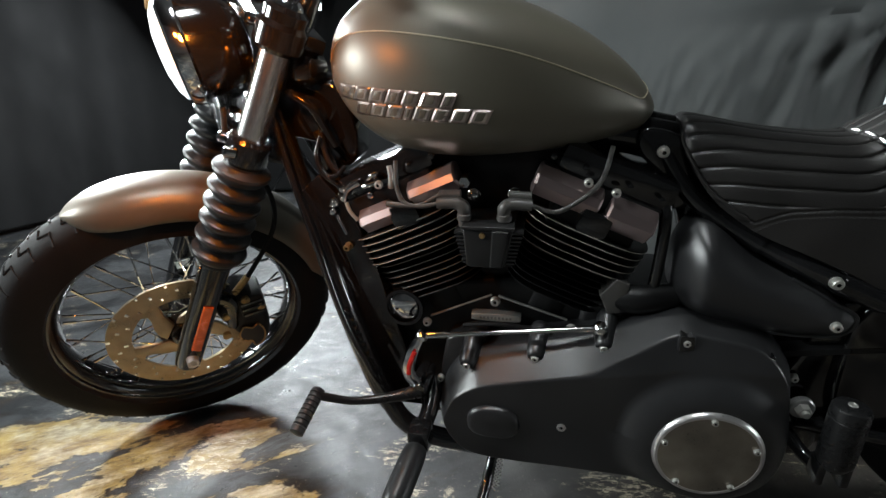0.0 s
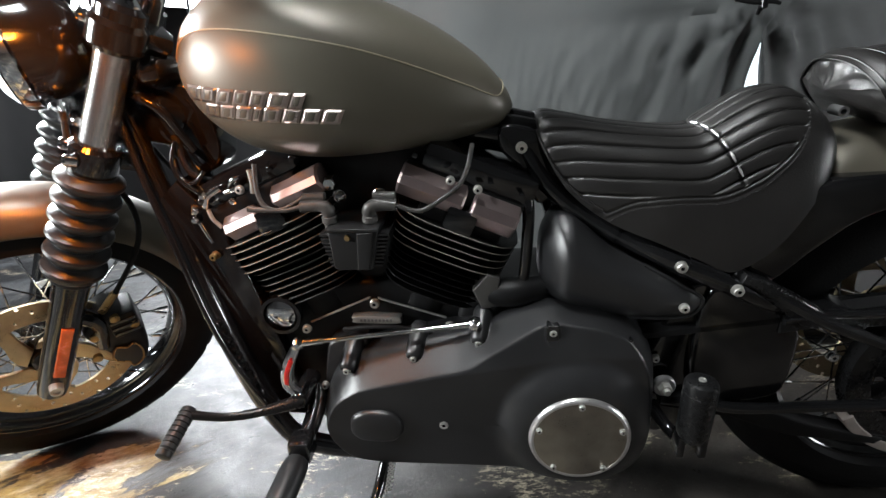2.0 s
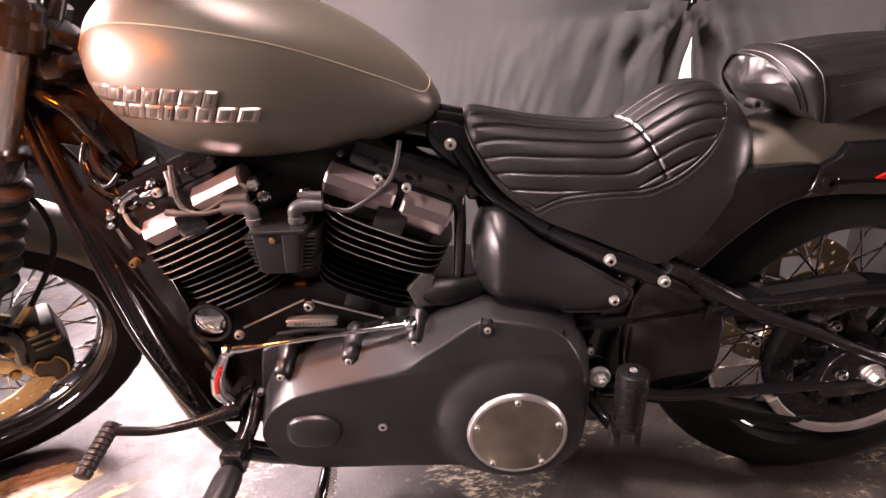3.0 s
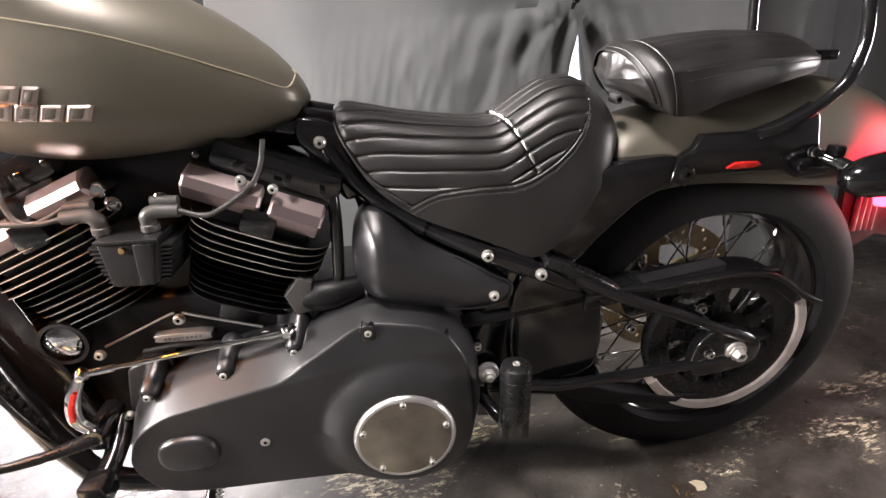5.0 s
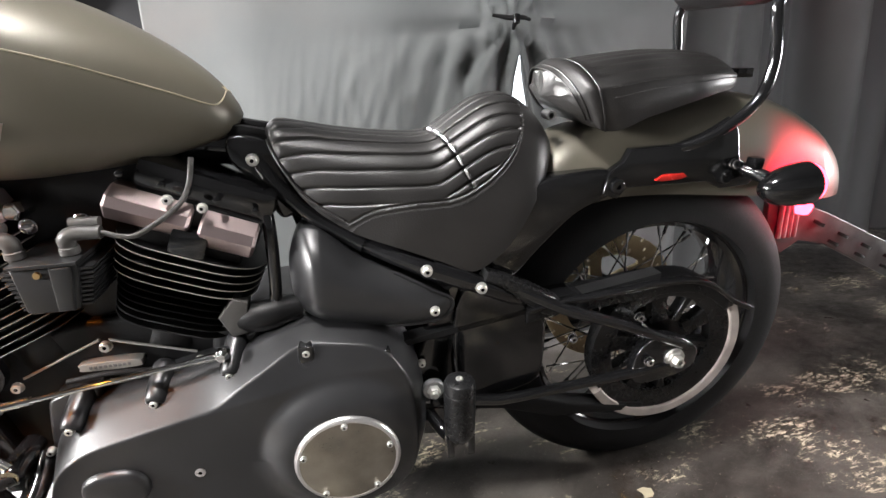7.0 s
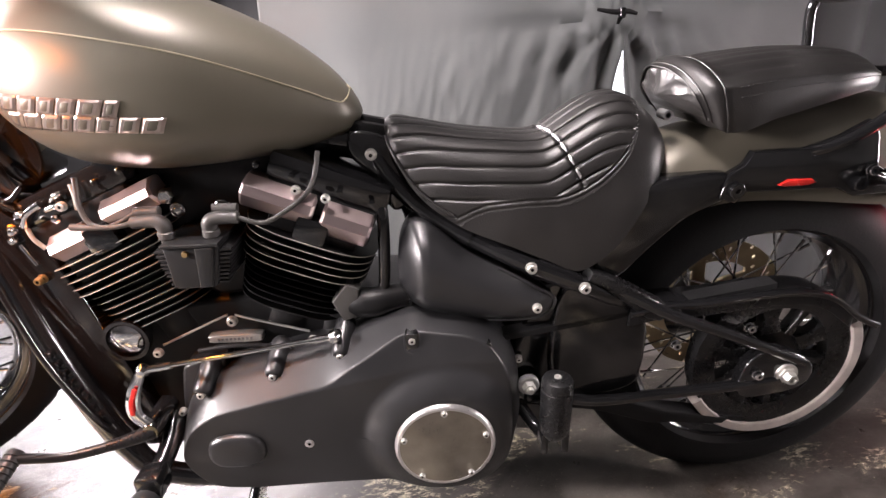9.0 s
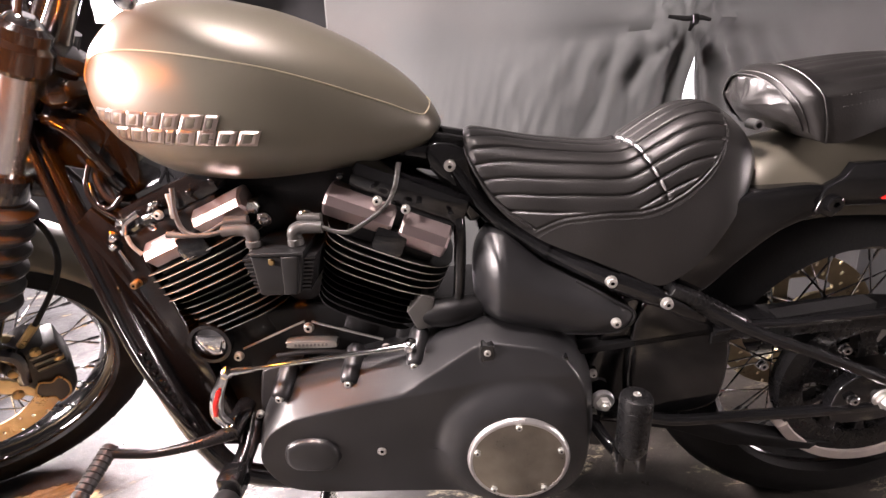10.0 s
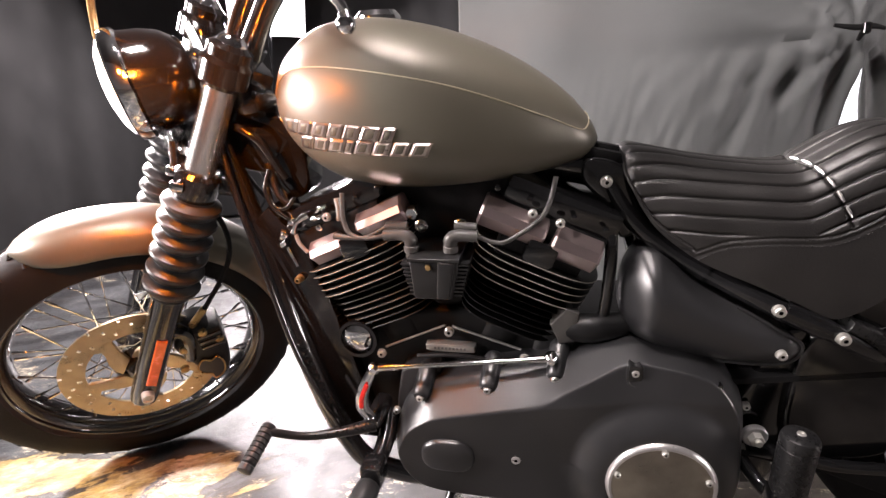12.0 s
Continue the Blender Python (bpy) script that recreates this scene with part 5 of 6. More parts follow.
front_cyl, fr = cylinder((0.673, 0.3), -22.5, "front_cylinder", 1)
rear_cyl, rr_ = cylinder((0.75, 0.3), 22.5, "rear_cylinder", -1)


def rocker(m, root, u0, u1, v0, v1, y0=-0.06, y1=-0.108):
    """A bright cover with a sloping lower face."""
    bm = bmesh.new()
    secs = []
    for u in (u0, u0 + 0.004, u1 - 0.004, u1):
        e = 0.004 if u in (u0, u1) else 0.0
        h = v1 - v0
        ring = [(y0, v0 + e), (y1 + 0.013 + e, v0 + e), (y1 + 0.001 + e, v0 + 0.4 * h), (y1 + e, v0 + 0.44 * h), (y1 + 0.006 + e, v0 + 0.72 * h), (y1 + 0.008 + e, v0 + 0.75 * h), (y1 + 0.024 + e, v1 - e), (y0, v1 - e)]
        secs.append([m @ Vector((u, y, v)) for y, v in ring])
    part("rocker_cover", loft(secs, bm=bm), ROCKER, root, "satin silver rocker cover", 25)


rocker(front_cyl, fr, -0.062, 0.003, 0.307, 0.347)
rocker(front_cyl, fr, 0.038, 0.124, 0.321, 0.36)
rocker(rear_cyl, rr_, -0.112, -0.006, 0.32, 0.366)
rocker(rear_cyl, rr_, 0.006, 0.082, 0.314, 0.364)
for m, root, us in ((front_cyl, fr, (-0.07, 0.0, 0.06, 0.1)), (rear_cyl, rr_, (-0.1, -0.05, 0.02, 0.07))):
    part("upper_rocker_cover", box(-0.09, 0.095, -0.082, 0.08, 0.366, 0.41, 0.014, m), GLOSS, root, "black upper rocker cover")
    for u in us:
        q = m @ Vector((u, -0.096, 0.385))
        part("rocker_bolt", lathe([(0, 0.004), (0.003, 0.004), (0.0045, 0.003), (0.0045, -0.006), (0, -0.006)], axis_y(*q), 12), GLOSS, root)
    mid = 0.02 if root is fr else 0.0
    part("plug_boss", box(mid - 0.028, mid + 0.024, -0.107, -0.05, 0.292, 0.336, 0.012, m), GLOSS, root, "black spark plug boss")


# added block: keeps bright floor from showing between the cylinders
part("vee_block", prism(smooth_outline([(0.6, 0.7), (0.71, 0.72), (0.84, 0.7), (0.8, 0.6), (0.76, 0.5), (0.71, 0.46), (0.66, 0.5), (0.62, 0.6)], 3), 0.06, -0.045, 0.01), WRINKLE, bike, "black block added to darken the gap between the cylinders")
# coil pack in the vee, with plug leads
coil = part("ignition_coil", prism([(0.673, 0.593), (0.68, 0.596), (0.745, 0.596), (0.75, 0.592), (0.738, 0.534), (0.73, 0.53), (0.684, 0.53), (0.677, 0.534)], -0.03, -0.146, 0.003), PLASTIC, bike, "grey-black ignition coil between the cylinders")
part("coil_lip", prism([(0.672, 0.594), (0.672, 0.599), (0.751, 0.599), (0.751, 0.594)], -0.05, -0.15, 0.001), PLASTIC, coil)
part("coil_corner", prism([(0.718, 0.593), (0.744, 0.593), (0.734, 0.533), (0.714, 0.533)], -0.1, -0.1505, 0.003), PLASTIC, coil)
for s, x in ((-1, 0.68), (1, 0.743)):
    for k in range(9):
        e = s * (0.0215 - 0.0006 * k)
        z = 0.586 - k * 0.0062
        xx = x - 0.001 * k * s
        part("coil_rib", box(min(xx, xx + e), max(xx, xx + e), -0.141, -0.06, z - 0.0017, z + 0.0017, 0.0007), PLASTIC, coil)
part("coil_screw", lathe([(0, 0.003), (0.004, 0.003), (0.005, 0), (0, 0)], axis_y(0.703, -0.146, 0.584), 12), BRASS, coil)
for s, x0 in ((-1, 0.672), (1, 0.734)):
    part("coil_terminal", tube([(x0, -0.118, 0.59), (x0, -0.12, 0.608), (x0 + s * 0.001, -0.121, 0.62), (x0 + s * 0.012, -0.121, 0.6265), (x0 + s * 0.042, -0.121, 0.6255)], [0.0095, 0.0098, 0.0108, 0.0098, 0.0088], 16, 5), CABLE, coil, "grey rubber coil terminal")
    part("terminal_sleeve", tube([(x0 + s * 0.006, -0.112, 0.638), (x0 + s * 0.04, -0.112, 0.637)], 0.0072, 12, 1), CABLE, coil)
    part("terminal_collar", lathe([(0.0098, -0.006), (0.0118, -0.004), (0.0118, 0.004), (0.0098, 0.006)], Matrix.Translation((x0, -0.12, 0.605)), 18), CABLE, coil)
rod("plug_lead", [(0.632, -0.121, 0.6255), (0.603, -0.124, 0.621), (0.578, -0.125, 0.627), (0.5662, -0.12, 0.6496), (0.5644, -0.11, 0.69)], 0.0036, CABLE, "grey spark plug lead")
rod("plug_lead", [(0.634, -0.113, 0.637), (0.603, -0.122, 0.6225), (0.578, -0.126, 0.6225), (0.549, -0.124, 0.6245)], [0.0036, 0.0036, 0.004, 0.005], CABLE, "grey spark plug lead")
rod("plug_lead", [(0.775, -0.121, 0.6255), (0.8, -0.122, 0.6175), (0.8211, -0.12, 0.6195), (0.8626, -0.1, 0.6425), (0.88, -0.085, 0.667), (0.889, -0.075, 0.705)], 0.0036, CABLE, "grey spark plug lead")
for x, z in ((0.684, 0.633), (0.7475, 0.635)):
    part("acorn_nut", lathe([(0, 0.009), (0.005, 0.0078), (0.0085, 0.004), (0.0095, 0), (0.0108, -0.001), (0.0108, -0.006), (0, -0.006)], axis_y(x, -0.098, z), 18), CHROME, bike, "chromed acorn nut")
part("intake_bolt", lathe([(0, 0.012), (0.009, 0.012), (0.012, 0.008), (0.012, -0.03), (0, -0.03)], axis_y(0.669, -0.085, 0.652), 6), CHROME, bike, "bright hexagonal intake bolt")
for x, z in ((0.856, 0.656), (0.8965, 0.641), (0.53, 0.648)):
    bolts([(x, -0.101, z)], 0.0068, 0.006, STEEL)

# vee trim under the cylinders, plate, round plug
for pts in ([(0.7065, -0.068, 0.441), (0.697, -0.07, 0.438), (0.597, -0.074, 0.395)], [(0.7215, -0.068, 0.441), (0.732, -0.07, 0.4375), (0.838, -0.074, 0.405)]):
    rod("case_rib", pts, 0.0021, STEEL, "bright machined crankcase rib", n=3, seg=8)
bolts([(0.714, -0.07, 0.4305)], 0.0088, 0.006, STEEL)
part("number_pad", prism(smooth_outline([(0.674, 0.401), (0.679, 0.4075), (0.752, 0.4065), (0.758, 0.4), (0.752, 0.3935), (0.679, 0.3945)], 3), -0.06, -0.077, 0.001), STEEL, bike, "stamped steel pad on the crankcase")
for k in range(9):
    part("stamped_bar", box(0.687 + 0.0066 * k, 0.6905 + 0.0066 * k, -0.0782, -0.0765, 0.3985, 0.4025), GALV, bike)
part("round_plug", lathe([(0, 0.012), (0.02, 0.011), (0.026, 0.007), (0.028, 0.0), (0.028, -0.03), (0, -0.03)], axis_y(0.5515, -0.085, 0.42), 28), CHROME, bike, "polished round crankcase plug")
part("plug_bezel", lathe([(0.03, 0.004), (0.036, 0.004), (0.036, -0.01), (0.03, -0.01)], axis_y(0.5515, -0.09, 0.418), 32, close=True), GLOSS, bike)
bolts([(0.592, -0.085, 0.388), (0.845, -0.09, 0.398)], 0.008, 0.006, STEEL)

part("oil_cooler", prism([(0.385, 0.63), (0.42, 0.66), (0.47, 0.6), (0.505, 0.5), (0.54, 0.36), (0.575, 0.2), (0.51, 0.2), (0.475, 0.32), (0.43, 0.46)], 0.09, -0.088, 0.004), GLOSS, bike, "black oil cooler between the down tubes")
# front clutter: regulator ribs, brackets and wiring between down tube and cylinder
for k in range(8):
    part("loom_clip", box(0.447 + 0.0055 * k, 0.462 + 0.0055 * k, -0.133, -0.12, 0.418 - 0.017 * k, 0.427 - 0.017 * k, 0.002), GLOSS, bike)
rod("wiring", [(0.4, -0.03, 0.72), (0.44, -0.06, 0.66), (0.46, -0.065, 0.6), (0.5, -0.06, 0.56)], 0.006, RUBBER, "black wiring loom")
rod("wiring", [(0.42, -0.05, 0.74), (0.43, -0.07, 0.69), (0.45, -0.07, 0.66), (0.5, -0.05, 0.65)], 0.0045, RUBBER, "black wiring loom")
for pts, r in (([(0.4615, -0.09, 0.617), (0.467, -0.092, 0.632), (0.478, -0.09, 0.641), (0.492, -0.088, 0.648)], 0.0055), ([(0.498, -0.088, 0.64), (0.509, -0.09, 0.644), (0.53, -0.09, 0.651)], 0.004),
               ([(0.507, -0.085, 0.652), (0.515, -0.088, 0.66), (0.527, -0.088, 0.664)], 0.004), ([(0.438, -0.088, 0.607), (0.441, -0.09, 0.612), (0.444, -0.09, 0.62)], 0.005), ([(0.446, -0.09, 0.59), (0.4502, -0.09, 0.578), (0.459, -0.09, 0.556)], 0.003)):
    rod("fuel_line", pts, r, CHROME, "bright braided fuel line")
bolts([(0.462, -0.094, 0.535)], 0.007, 0.012, BRASS)
for pts, r, mat in (([(0.41, -0.06, 0.69), (0.425, -0.075, 0.66), (0.447, -0.08, 0.655), (0.465, -0.075, 0.672)], 0.0042, GLOSS), ([(0.425, -0.07, 0.72), (0.418, -0.08, 0.69), (0.428, -0.085, 0.66), (0.452, -0.085, 0.64)], 0.0036, GLOSS),
                   ([(0.468, -0.095, 0.615), (0.474, -0.098, 0.6), (0.486, -0.098, 0.585)], 0.0032, STEEL), ([(0.548, -0.095, 0.678), (0.551, -0.098, 0.66), (0.549, -0.098, 0.642)], 0.0045, STEEL)):
    rod("breather_hose", pts, r, mat, "small hose beside the front cylinder")
for x, y, z in ((0.447, -0.095, 0.612), (0.443, -0.096, 0.598), (0.466, -0.098, 0.638), (0.512, -0.095, 0.628)):
    part("hose_clip", lathe([(0, 0.006), (0.004, 0.005), (0.006, 0.002), (0.006, -0.004), (0, -0.004)], axis_y(x, y, z), 10), CHROME, bike, "bright hose clip")
# tubes and starter between rear cylinder and side cover
rod("vertical_hose", [(0.968, -0.06, 0.65), (0.974, -0.075, 0.6), (0.972, -0.08, 0.53), (0.966, -0.08, 0.47), (0.955, -0.075, 0.43)], 0.0095, GLOSS, "black hose beside the side cover")
part("starter", tube([(0.905, -0.075, 0.455), (0.95, -0.085, 0.46), (1.0, -0.07, 0.46)], [0.022, 0.025, 0.022], 18, 4), WRINKLE, bike, "black starter motor")
part("starter_bracket", prism([(0.885, 0.47), (0.91, 0.5), (0.93, 0.49), (0.925, 0.44), (0.9, 0.435)], -0.07, -0.1, 0.004), CABLE, bike)

# ---- primary cover ----
DX, DZ = 1.0525, 0.257

# the cover's front edge: crease round the nose, ridge over the clutch housing; then its seam at the back
EDGE = [(0.634, 0.235), (0.639, 0.262), (0.655, 0.292), (0.685, 0.314), (0.712, 0.325), (0.77, 0.338), (0.825, 0.3505), (0.872, 0.3625), (0.91, 0.386), (0.942, 0.405), (0.972, 0.424), (0.99, 0.434), (1.012, 0.44), (1.06, 0.435), (1.102, 0.427), (1.128, 0.411), (1.148, 0.381), (1.158, 0.345), (1.163, 0.29), (1.161, 0.235), (1.148, 0.19), (1.118, 0.166), (1.06, 0.157), (0.98, 0.164), (0.85, 0.167), (0.74, 0.168), (0.68, 0.176), (0.65, 0.2)]
SEAM = [(0.613, 0.235), (0.622, 0.275), (0.64, 0.316), (0.672, 0.352), (0.7, 0.363), (0.757, 0.377), (0.81, 0.389), (0.858, 0.4005), (0.9, 0.413), (0.935, 0.428), (0.965, 0.441), (0.988, 0.448), (1.015, 0.452), (1.066, 0.447), (1.11, 0.438), (1.14, 0.421), (1.166, 0.388), (1.18, 0.348), (1.187, 0.29), (1.187, 0.235), (1.17, 0.177), (1.133, 0.15), (1.06, 0.147), (0.98, 0.157), (0.85, 0.161), (0.735, 0.162), (0.67, 0.169), (0.632, 0.196)]
CREASE = [(0.63, 0.27), (0.685, 0.314), (0.712, 0.325), (0.806, 0.346), (0.9, 0.364), (0.968, 0.377), (1.05, 0.39), (1.17, 0.39)]


def cover_depth(x, z):
    """How far the cover's face stands out: flat chain case, tilted housing, flared clutch dome."""
    over = z - along(CREASE, x)
    soft = 0.5 * (over + math.sqrt(over * over + 0.000005))
    p = 0.171 - 0.34 * soft
    r = math.hypot(x - DX, z - DZ)
    dome = 0.1955 - 0.03 * max(0.0, (r - 0.083) / 0.05) ** 1.55
    k = 0.006
    h = max(0.0, min(1.0, 0.5 + 0.5 * (dome - p) / k))
    return p + (dome - p) * h + k * h * (1 - h)


def primary_case():
    edge, seam = smooth_outline(EDGE, 10), smooth_outline(SEAM, 10)
    spine = [(min(max(x, 0.7), 1.06), 0.245 + 0.06 * (min(max(x, 0.7), 1.06) - 0.7)) for x, z in edge]

    def inner(f):
        out = []
        for (x, z), (sx, sz) in zip(edge, spine):
            u, v = x + (sx - x) * f, z + (sz - z) * f
            out.append(Vector((u, -cover_depth(u, v), v)))
        return out

    def side(f):
        return [Vector((a[0] + (b[0] - a[0]) * f, -0.112 - (cover_depth(*b) - 0.112) * f, a[1] + (b[1] - a[1]) * f)) for a, b in zip(seam, edge)]

    secs = [[Vector((x, -0.06, z)) for x, z in seam], [Vector((x, -0.106, z)) for x, z in seam]]
    low, high = side(0.1), side(0.92)
    for k in range(1, 4):
        t = k / 4
        secs.append([(a * (1 - t) + b * t) * (1 - t) + (b * (1 - t) + c * t) * t for a, b, c in zip(secs[1], side(0.0), low)])
    secs += [low, side(0.35), side(0.6), high]
    turn, flat = side(1.0), inner(0.03)
    for k in range(1, 6):
        t = k / 6
        secs.append([(a * (1 - t) + b * t) * (1 - t) + (b * (1 - t) + c * t) * t for a, b, c in zip(high, turn, flat)])
    secs += [inner(0.03 + 0.97 * k / 44) for k in range(45)]
    return loft(secs, caps=False)


primary = part("primary_cover", primary_case(), SATIN, bike, "satin black primary chain cover", 60)
part("inspection_cover", prism(smooth_outline([(0.676, 0.25), (0.682, 0.272), (0.705, 0.284), (0.742, 0.283), (0.763, 0.266), (0.765, 0.24), (0.745, 0.222), (0.7, 0.222), (0.682, 0.232)], 4), -0.16, -0.182, 0.01), SATIN, primary, "raised inspection cover", 60)
derby = part("derby_cover", lathe([(0, 0.006), (0.068, 0.006), (0.0735, 0.0052)], axis_y(DX, -0.196, DZ), 64), DERBY, bike, "mottled dark chrome clutch cover with bright rim")
part("derby_rim", lathe([(0.072, 0.0062), (0.0755, 0.0062), (0.0785, 0.004), (0.08, 0.0), (0.08, -0.004), (0.072, -0.004)], axis_y(DX, -0.196, DZ), 64, close=True), RIMSTEEL, derby, "bright polished rim")
for k in range(5):
    a = 2 * math.pi * k / 5 - 0.008
    p = (DX + 0.0672 * math.sin(a), -0.202, DZ + 0.0672 * math.cos(a))
    b = part("derby_bolt", bolt_mesh(0.0052, 0.005), [STEEL, GLOSS], derby)
    b.matrix_local = axis_y(*p)
bolts([(0.835, -0.17, 0.255)], 0.0085, 0.003, RIMSTEEL, primary)


def boss(x, z, y, h, w=0.014):
    """A raised bolt post on the cover's upper edge."""
    way = Vector((0.012, 0.075, h)).normalized()
    m = Matrix.Translation((x, y, z)) @ way.to_track_quat("Z", "Y").to_matrix().to_4x4()
    part("bolt_post", lathe([(0, 0.004), (0.0085, 0.004), (0.0095, -0.002), (0.0125, -0.001), (0.0145, 0.004), (0.0155, 0.012), (0.0168, 0.05), (0.016, 0.058), (0.012, 0.064), (0, 0.066)], m, 20), SATIN, primary, sharp=50)


for x, z, y, h in ((0.673, 0.344, -0.142, 0.045), (0.787, 0.367, -0.138, 0.045), (0.895, 0.394, -0.134, 0.05)):
    boss(x, z, y, h)
    bolts([(x, y - 0.001, z)], 0.0066, 0.007, STEEL, primary)
for x, z in ((1.009, 0.424), (1.12, 0.4)):
    # raised black block stands in for the shade inside each notch
    part("recess_shade", prism(smooth_outline([(x - 0.0095, z + 0.016), (x, z + 0.0165), (x + 0.0095, z + 0.016), (x + 0.0098, z - 0.006), (x + 0.006, z - 0.0135), (x, z - 0.0155), (x - 0.006, z - 0.0135), (x - 0.0098, z - 0.006)], 3), -0.12, -0.1605, 0.001), GLOSS, primary)
    part("recess_lip", tube([(x - 0.0105, -0.154, z + 0.014), (x - 0.011, -0.1585, z - 0.004), (x - 0.007, -0.161, z - 0.0135), (x, -0.162, z - 0.0165), (x + 0.007, -0.161, z - 0.0135), (x + 0.011, -0.1585, z - 0.004), (x + 0.0105, -0.154, z + 0.014)], 0.0016, 6, 4), SATIN, primary)
    bolts([(x, -0.159, z + 0.005)], 0.006, 0.004, STEEL, primary)
bolts([(1.183, -0.112, 0.352), (1.189, -0.11, 0.27), (0.618, -0.108, 0.285), (0.612, -0.1, 0.258)], 0.0065, 0.007, STEEL, primary)
part("cover_flange", prism(smooth_outline([(0.615, 0.26), (0.625, 0.34), (0.64, 0.37), (0.7, 0.38), (0.69, 0.34), (0.65, 0.3), (0.64, 0.24)], 4), -0.05, -0.1, 0.006), SATIN, primary)
rod("case_hose", [(0.66, -0.09, 0.39), (0.72, -0.1, 0.402), (0.78, -0.1, 0.398), (0.82, -0.1, 0.385)], 0.004, RUBBER)

# ---- controls ----
rod("shift_rod", [(0.605, -0.145, 0.398), (0.88, -0.128, 0.424)], 0.0042, CHROME, "chromed gear shift rod", n=1)
for x, y, z in ((0.598, -0.146, 0.397), (0.888, -0.128, 0.425)):
    part("rod_end", lathe([(0, 0.011), (0.006, 0.01), (0.0105, 0.004), (0.0105, -0.004), (0.006, -0.01), (0, -0.011)], axis_y(x, y, z), 16), CHROME, bike, "chromed ball joint")
rod("rod_sleeve", [(0.604, -0.145, 0.398), (0.64, -0.143, 0.4015)], 0.0062, CHROME, n=1)
rod("rod_sleeve", [(0.85, -0.13, 0.421), (0.882, -0.128, 0.424)], 0.0062, CHROME, n=1)
part("shift_arm", tube([(0.593, -0.15, 0.392), (0.578, -0.155, 0.36), (0.572, -0.155, 0.325), (0.583, -0.15, 0.298)], [0.008, 0.0105, 0.0115, 0.012], 10, squash=0.6), CHROME, bike, "polished gear shift arm")
part("shift_arm_inlay", tube([(0.588, -0.163, 0.375), (0.578, -0.166, 0.35), (0.575, -0.166, 0.33)], 0.004, 8, squash=0.5), RED, bike)
part("rear_shift_arm", tube([(0.888, -0.118, 0.425), (0.892, -0.11, 0.4), (0.897, -0.1, 0.38)], [0.01, 0.012, 0.014], 12), GLOSS, bike)
part("shift_pivot", lathe([(0, 0.03), (0.012, 0.03), (0.016, 0.024), (0.017, -0.04), (0, -0.04)], axis_y(0.588, -0.13, 0.29), 20), GLOSS, bike)
rod("shift_lever", [(0.59, -0.15, 0.285), (0.54, -0.17, 0.28), (0.48, -0.195, 0.285), (0.43, -0.215, 0.305), (0.422, -0.22, 0.31)], [0.013, 0.009, 0.0075, 0.0075, 0.008], TUBE, "black gear shift lever")
peg = part("shift_peg", lathe([(0, 0), (0.011, 0)] + [q for k in range(8) for q in ((0.0125, 0.004 + 0.0085 * k), (0.0125, 0.009 + 0.0085 * k), (0.0108, 0.0105 + 0.0085 * k), (0.0108, 0.012 + 0.0085 * k))] + [(0.0125, 0.073), (0.012, 0.082), (0.006, 0.084), (0, 0.084)],
                                 Matrix.Translation((0.423, -0.205, 0.31)) @ Vector((-0.1, -0.9, -0.32)).to_track_quat("Z", "Y").to_matrix().to_4x4(), 18), BOOT, bike, "ribbed rubber shift peg")
# rider footrest
part("footrest_bracket", tube([(0.6, -0.1, 0.27), (0.605, -0.15, 0.25), (0.6, -0.19, 0.235)], [0.02, 0.016, 0.015], 12), GLOSS, bike)
part("footrest_clevis", box(0.582, 0.618, -0.225, -0.185, 0.215, 0.255, 0.005), GLOSS, bike)
fm = Matrix.Translation((0.597, -0.22, 0.222)) @ Vector((-0.16, -0.95, -0.28)).to_track_quat("Z", "Y").to_matrix().to_4x4()
part("footrest", lathe([(0, 0), (0.017, 0), (0.02, 0.006), (0.022, 0.02), (0.0225, 0.09), (0.02, 0.11), (0.012, 0.116), (0, 0.116)], fm, 10), BOOT, bike, "black rubber rider footrest", 50)
for k in range(3):
    part("footrest_pad", box(-0.008, 0.008, -0.0245, -0.018, 0.02 + 0.03 * k, 0.042 + 0.03 * k, 0.002, fm), BOOT, bike)
bolts([(0.575, -0.14, 0.27), (0.625, -0.13, 0.24)], 0.006, 0.006, STEEL)
# passenger peg folded up
part("passenger_peg", lathe([(0, 0.361), (0.017, 0.361), (0.0225, 0.358), (0.0245, 0.353), (0.025, 0.343), (0.0238, 0.342), (0.0238, 0.34), (0.025, 0.339), (0.0245, 0.262), (0.0215, 0.255), (0.016, 0.246), (0, 0.246)], Matrix.Translation((1.231, -0.18, 0)), 28), TUBE, bike, "folded black passenger footpeg", 30)
part("peg_cap_bolt", lathe([(0, 0.0005), (0.003, 0.0005), (0.0035, 0.002), (0.0055, 0.0015), (0.006, 0.0), (0.006, -0.004), (0, -0.004)], Matrix.Translation((1.231, -0.18, 0.361)), 14), STEEL, bike)
for x in (1.214, 1.248):
    part("peg_fork", box(x - 0.006, x + 0.006, -0.19, -0.16, 0.215, 0.255, 0.003), GLOSS, bike)
rod("peg_bracket", [(1.19, -0.11, 0.25), (1.21, -0.14, 0.23), (1.224, -0.17, 0.228)], 0.011, GLOSS)
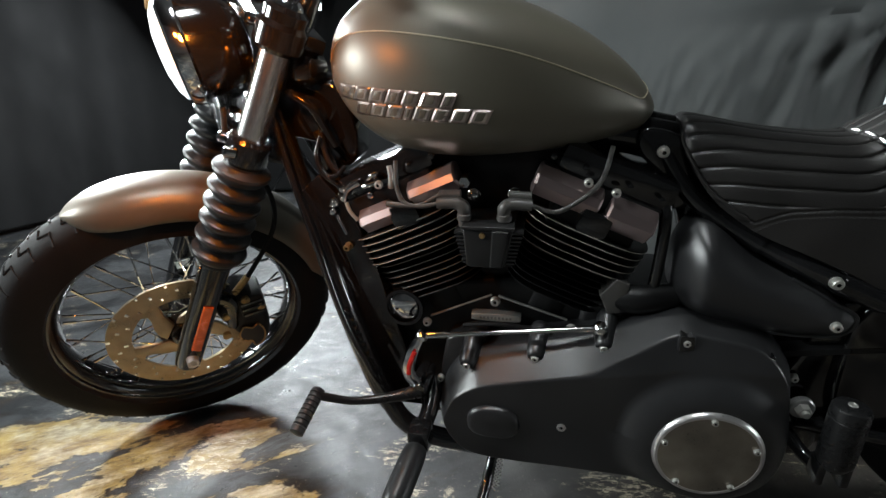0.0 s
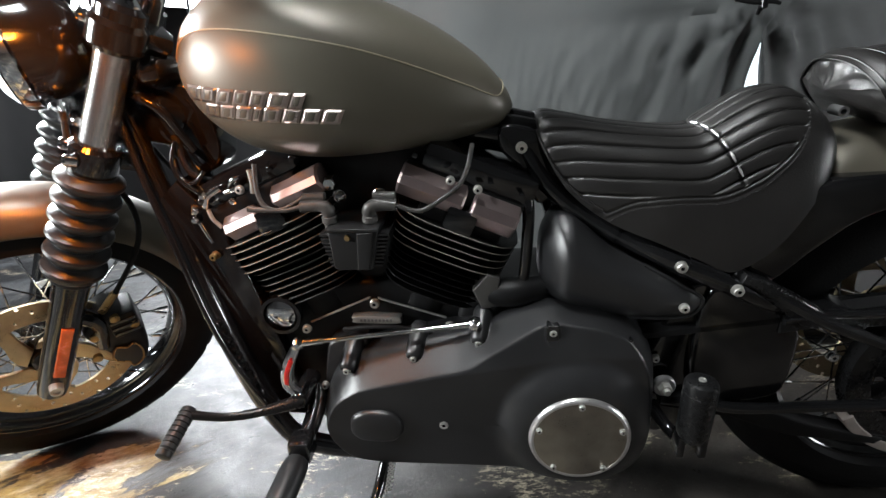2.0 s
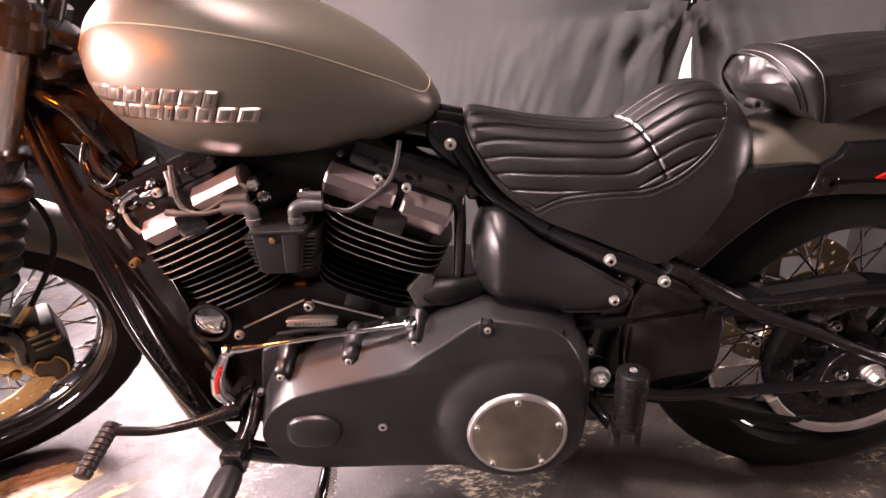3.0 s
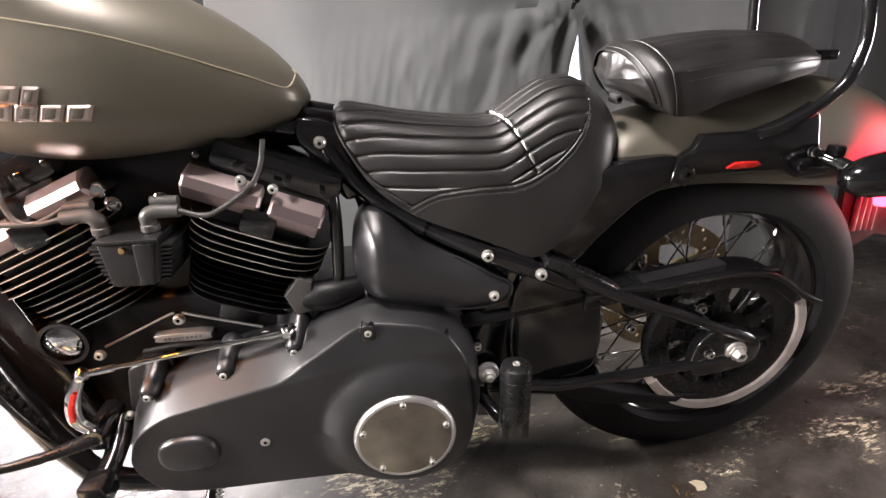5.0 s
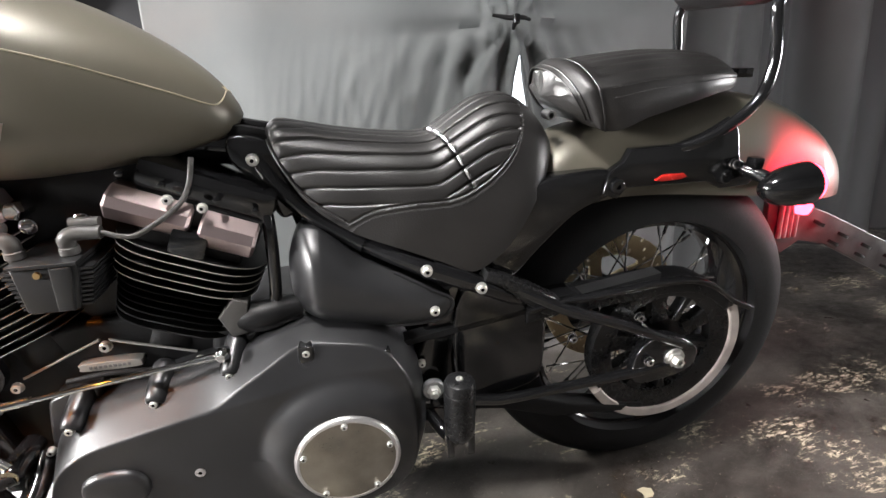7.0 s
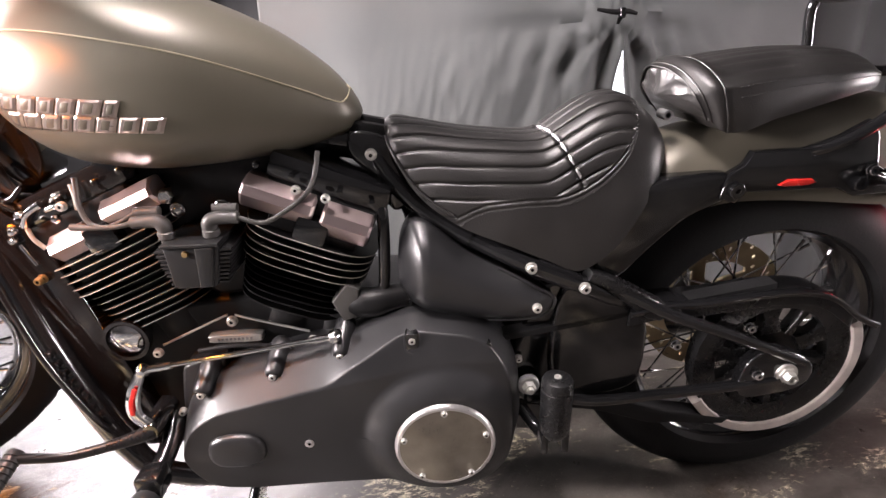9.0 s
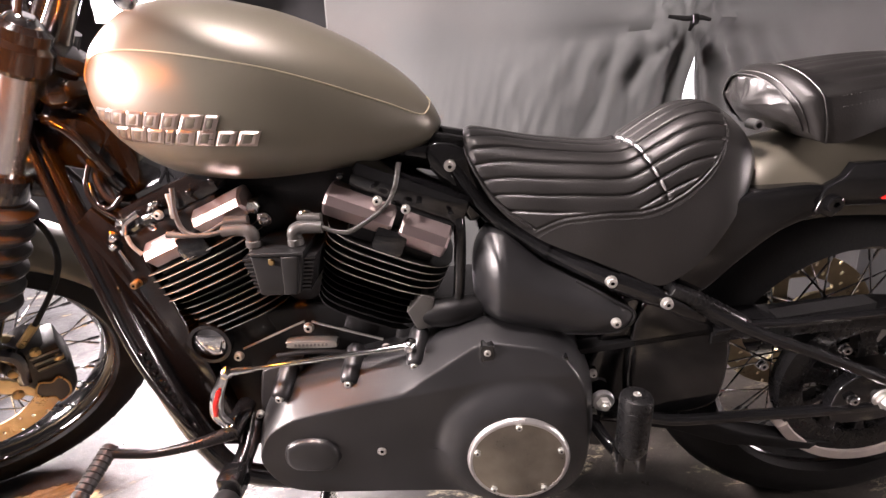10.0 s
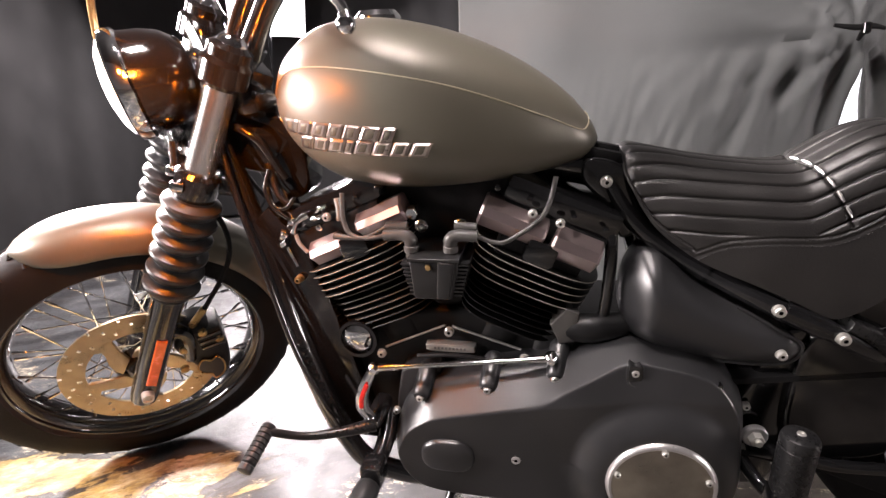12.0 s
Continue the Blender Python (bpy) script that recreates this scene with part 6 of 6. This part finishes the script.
# side stand with its spring
MS = bike.matrix_world.inverted()
foot = MS @ Vector((0.69, -0.245, 0.012))
rod("side_stand", [(0.72, -0.09, 0.15), (0.71, -0.13, 0.1), foot], [0.013, 0.011, 0.01], GLOSS, "black side stand leg", n=3)
part("stand_foot", prism(smooth_outline([(foot.x - 0.03, foot.z - 0.006), (foot.x + 0.035, foot.z - 0.006), (foot.x + 0.03, foot.z + 0.006), (foot.x - 0.025, foot.z + 0.006)], 2), foot.y + 0.022, foot.y - 0.022, 0.003), GLOSS, bike)
coils = [(0.735 - 0.0002 * k + 0.006 * math.cos(k * 1.57), -0.095 - 0.0011 * k + 0.006 * math.sin(k * 1.57), 0.155 - 0.0012 * k) for k in range(60)]
rod("stand_spring", coils, 0.0014, STEEL, "coiled side stand spring", seg=6, n=1)
# exhaust and far side shapes seen under and behind the engine
for x0, z0 in ((0.5, 0.45), (0.88, 0.42)):
    rod("exhaust_pipe", [(x0, 0.1, z0), (x0 - 0.03, 0.16, z0 - 0.1), (x0 + 0.05, 0.19, 0.24), (x0 + 0.3, 0.2, 0.2), (1.2, 0.2, 0.2)], 0.022, GLOSS, "black exhaust pipe")
rod("silencer", [(1.2, 0.2, 0.2), (1.3, 0.21, 0.2), (1.85, 0.22, 0.22)], [0.03, 0.045, 0.043], GLOSS, "black silencer", seg=20)
part("air_cleaner", lathe([(0, 0.06), (0.08, 0.055), (0.1, 0.03), (0.1, -0.02), (0, -0.02)], Matrix.Translation((0.71, 0.14, 0.58)) @ Matrix.Rotation(radians(-90), 4, "X"), 32), GLOSS, bike, "round black air cleaner")
part("horn_mount", box(0.37, 0.43, -0.03, 0.03, 0.5, 0.62, 0.008), WRINKLE, bike)

# clutch lever, perch and the lit front signals
rod("clutch_lever", [(0.56, -0.3, 0.99), (0.6, -0.31, 0.985), (0.64, -0.3, 0.965), (0.664, -0.287, 0.935), (0.667, -0.283, 0.922)], [0.008, 0.0085, 0.0075, 0.006, 0.006], CHROME, "polished clutch lever")
part("lever_ball", lathe([(0, 0.0105), (0.0055, 0.009), (0.0095, 0.004), (0.0105, 0), (0.0095, -0.004), (0.0055, -0.009), (0, -0.0105)], Matrix.Translation((0.667, -0.282, 0.915)), 18), CHROME, bike)
SIGNAL = (0.42, -0.36, 1.0)
turn_signal(SIGNAL, (0.86, -0.3, 0.3), "lit amber lens", "black bullet front turn signal with lit amber lens", AMBER)
rod("signal_stalk", [(0.44, -0.37, 1.03), (0.46, -0.33, 1.03), (0.49, -0.28, 1.0)], 0.009)
for nm, p, power, col in (("plate_light", (2.0, -0.06, 0.51), 0.3, (1, 0.02, 0.05)),):
    point_lamp(nm, bike.matrix_world @ Vector(p), power, col)

amber = bpy.data.lights.new("amber_signal_light", "SPOT")
amber.energy, amber.color, amber.shadow_soft_size, amber.spot_size, amber.spot_blend = 6.2, (1, 0.2, 0.01), 0.02, radians(92), 0.5
new("amber_signal_light", amber).matrix_world = look(bike.matrix_world @ Vector((0.33, -0.34, 0.99)), bike.matrix_world @ Vector((0.23, -0.07, 0.69)))
amber_eye = Vector((0.412, -0.35, 0.982))
area_lamp("amber_lens_light", bike.matrix_world @ amber_eye, bike.matrix_world @ (amber_eye + Vector((-0.7, 0.55, -0.35))), 0.05, 0.05, 7.5, (1, 0.25, 0.015))
area_lamp("red_signal_light", bike.matrix_world @ Vector((1.842, -0.165, 0.62)), bike.matrix_world @ Vector((1.9, -0.02, 0.635)), 0.04, 0.04, 1.2, (1, 0.004, 0.03), 120)


def floor_litter():
    bm = prism(smooth_outline([(-0.014, -0.012), (0.0, -0.015), (0.014, -0.008), (0.011, 0.006), (0.004, 0.012), (-0.012, 0.012), (-0.009, 0.0)], 1), 0.0, 0.001, 0, m=Matrix.Rotation(radians(90), 4, "X"))
    ob = link_mesh("paper_scrap", bm, PIN, flat=True)
    ob.location = (1.6, -0.18, 0.002)
    tagged(ob, "small torn scrap of brown paper on the floor", "paper")


floor_litter()

# outer cable strapped along the down tube
rod("frame_cable", [(0.345, -0.07, 0.76), (0.375, -0.095, 0.66), (0.415, -0.12, 0.55), (0.452, -0.135, 0.42), (0.49, -0.138, 0.32), (0.52, -0.135, 0.25)], 0.0055, GLOSS, "black cable along the down tube")
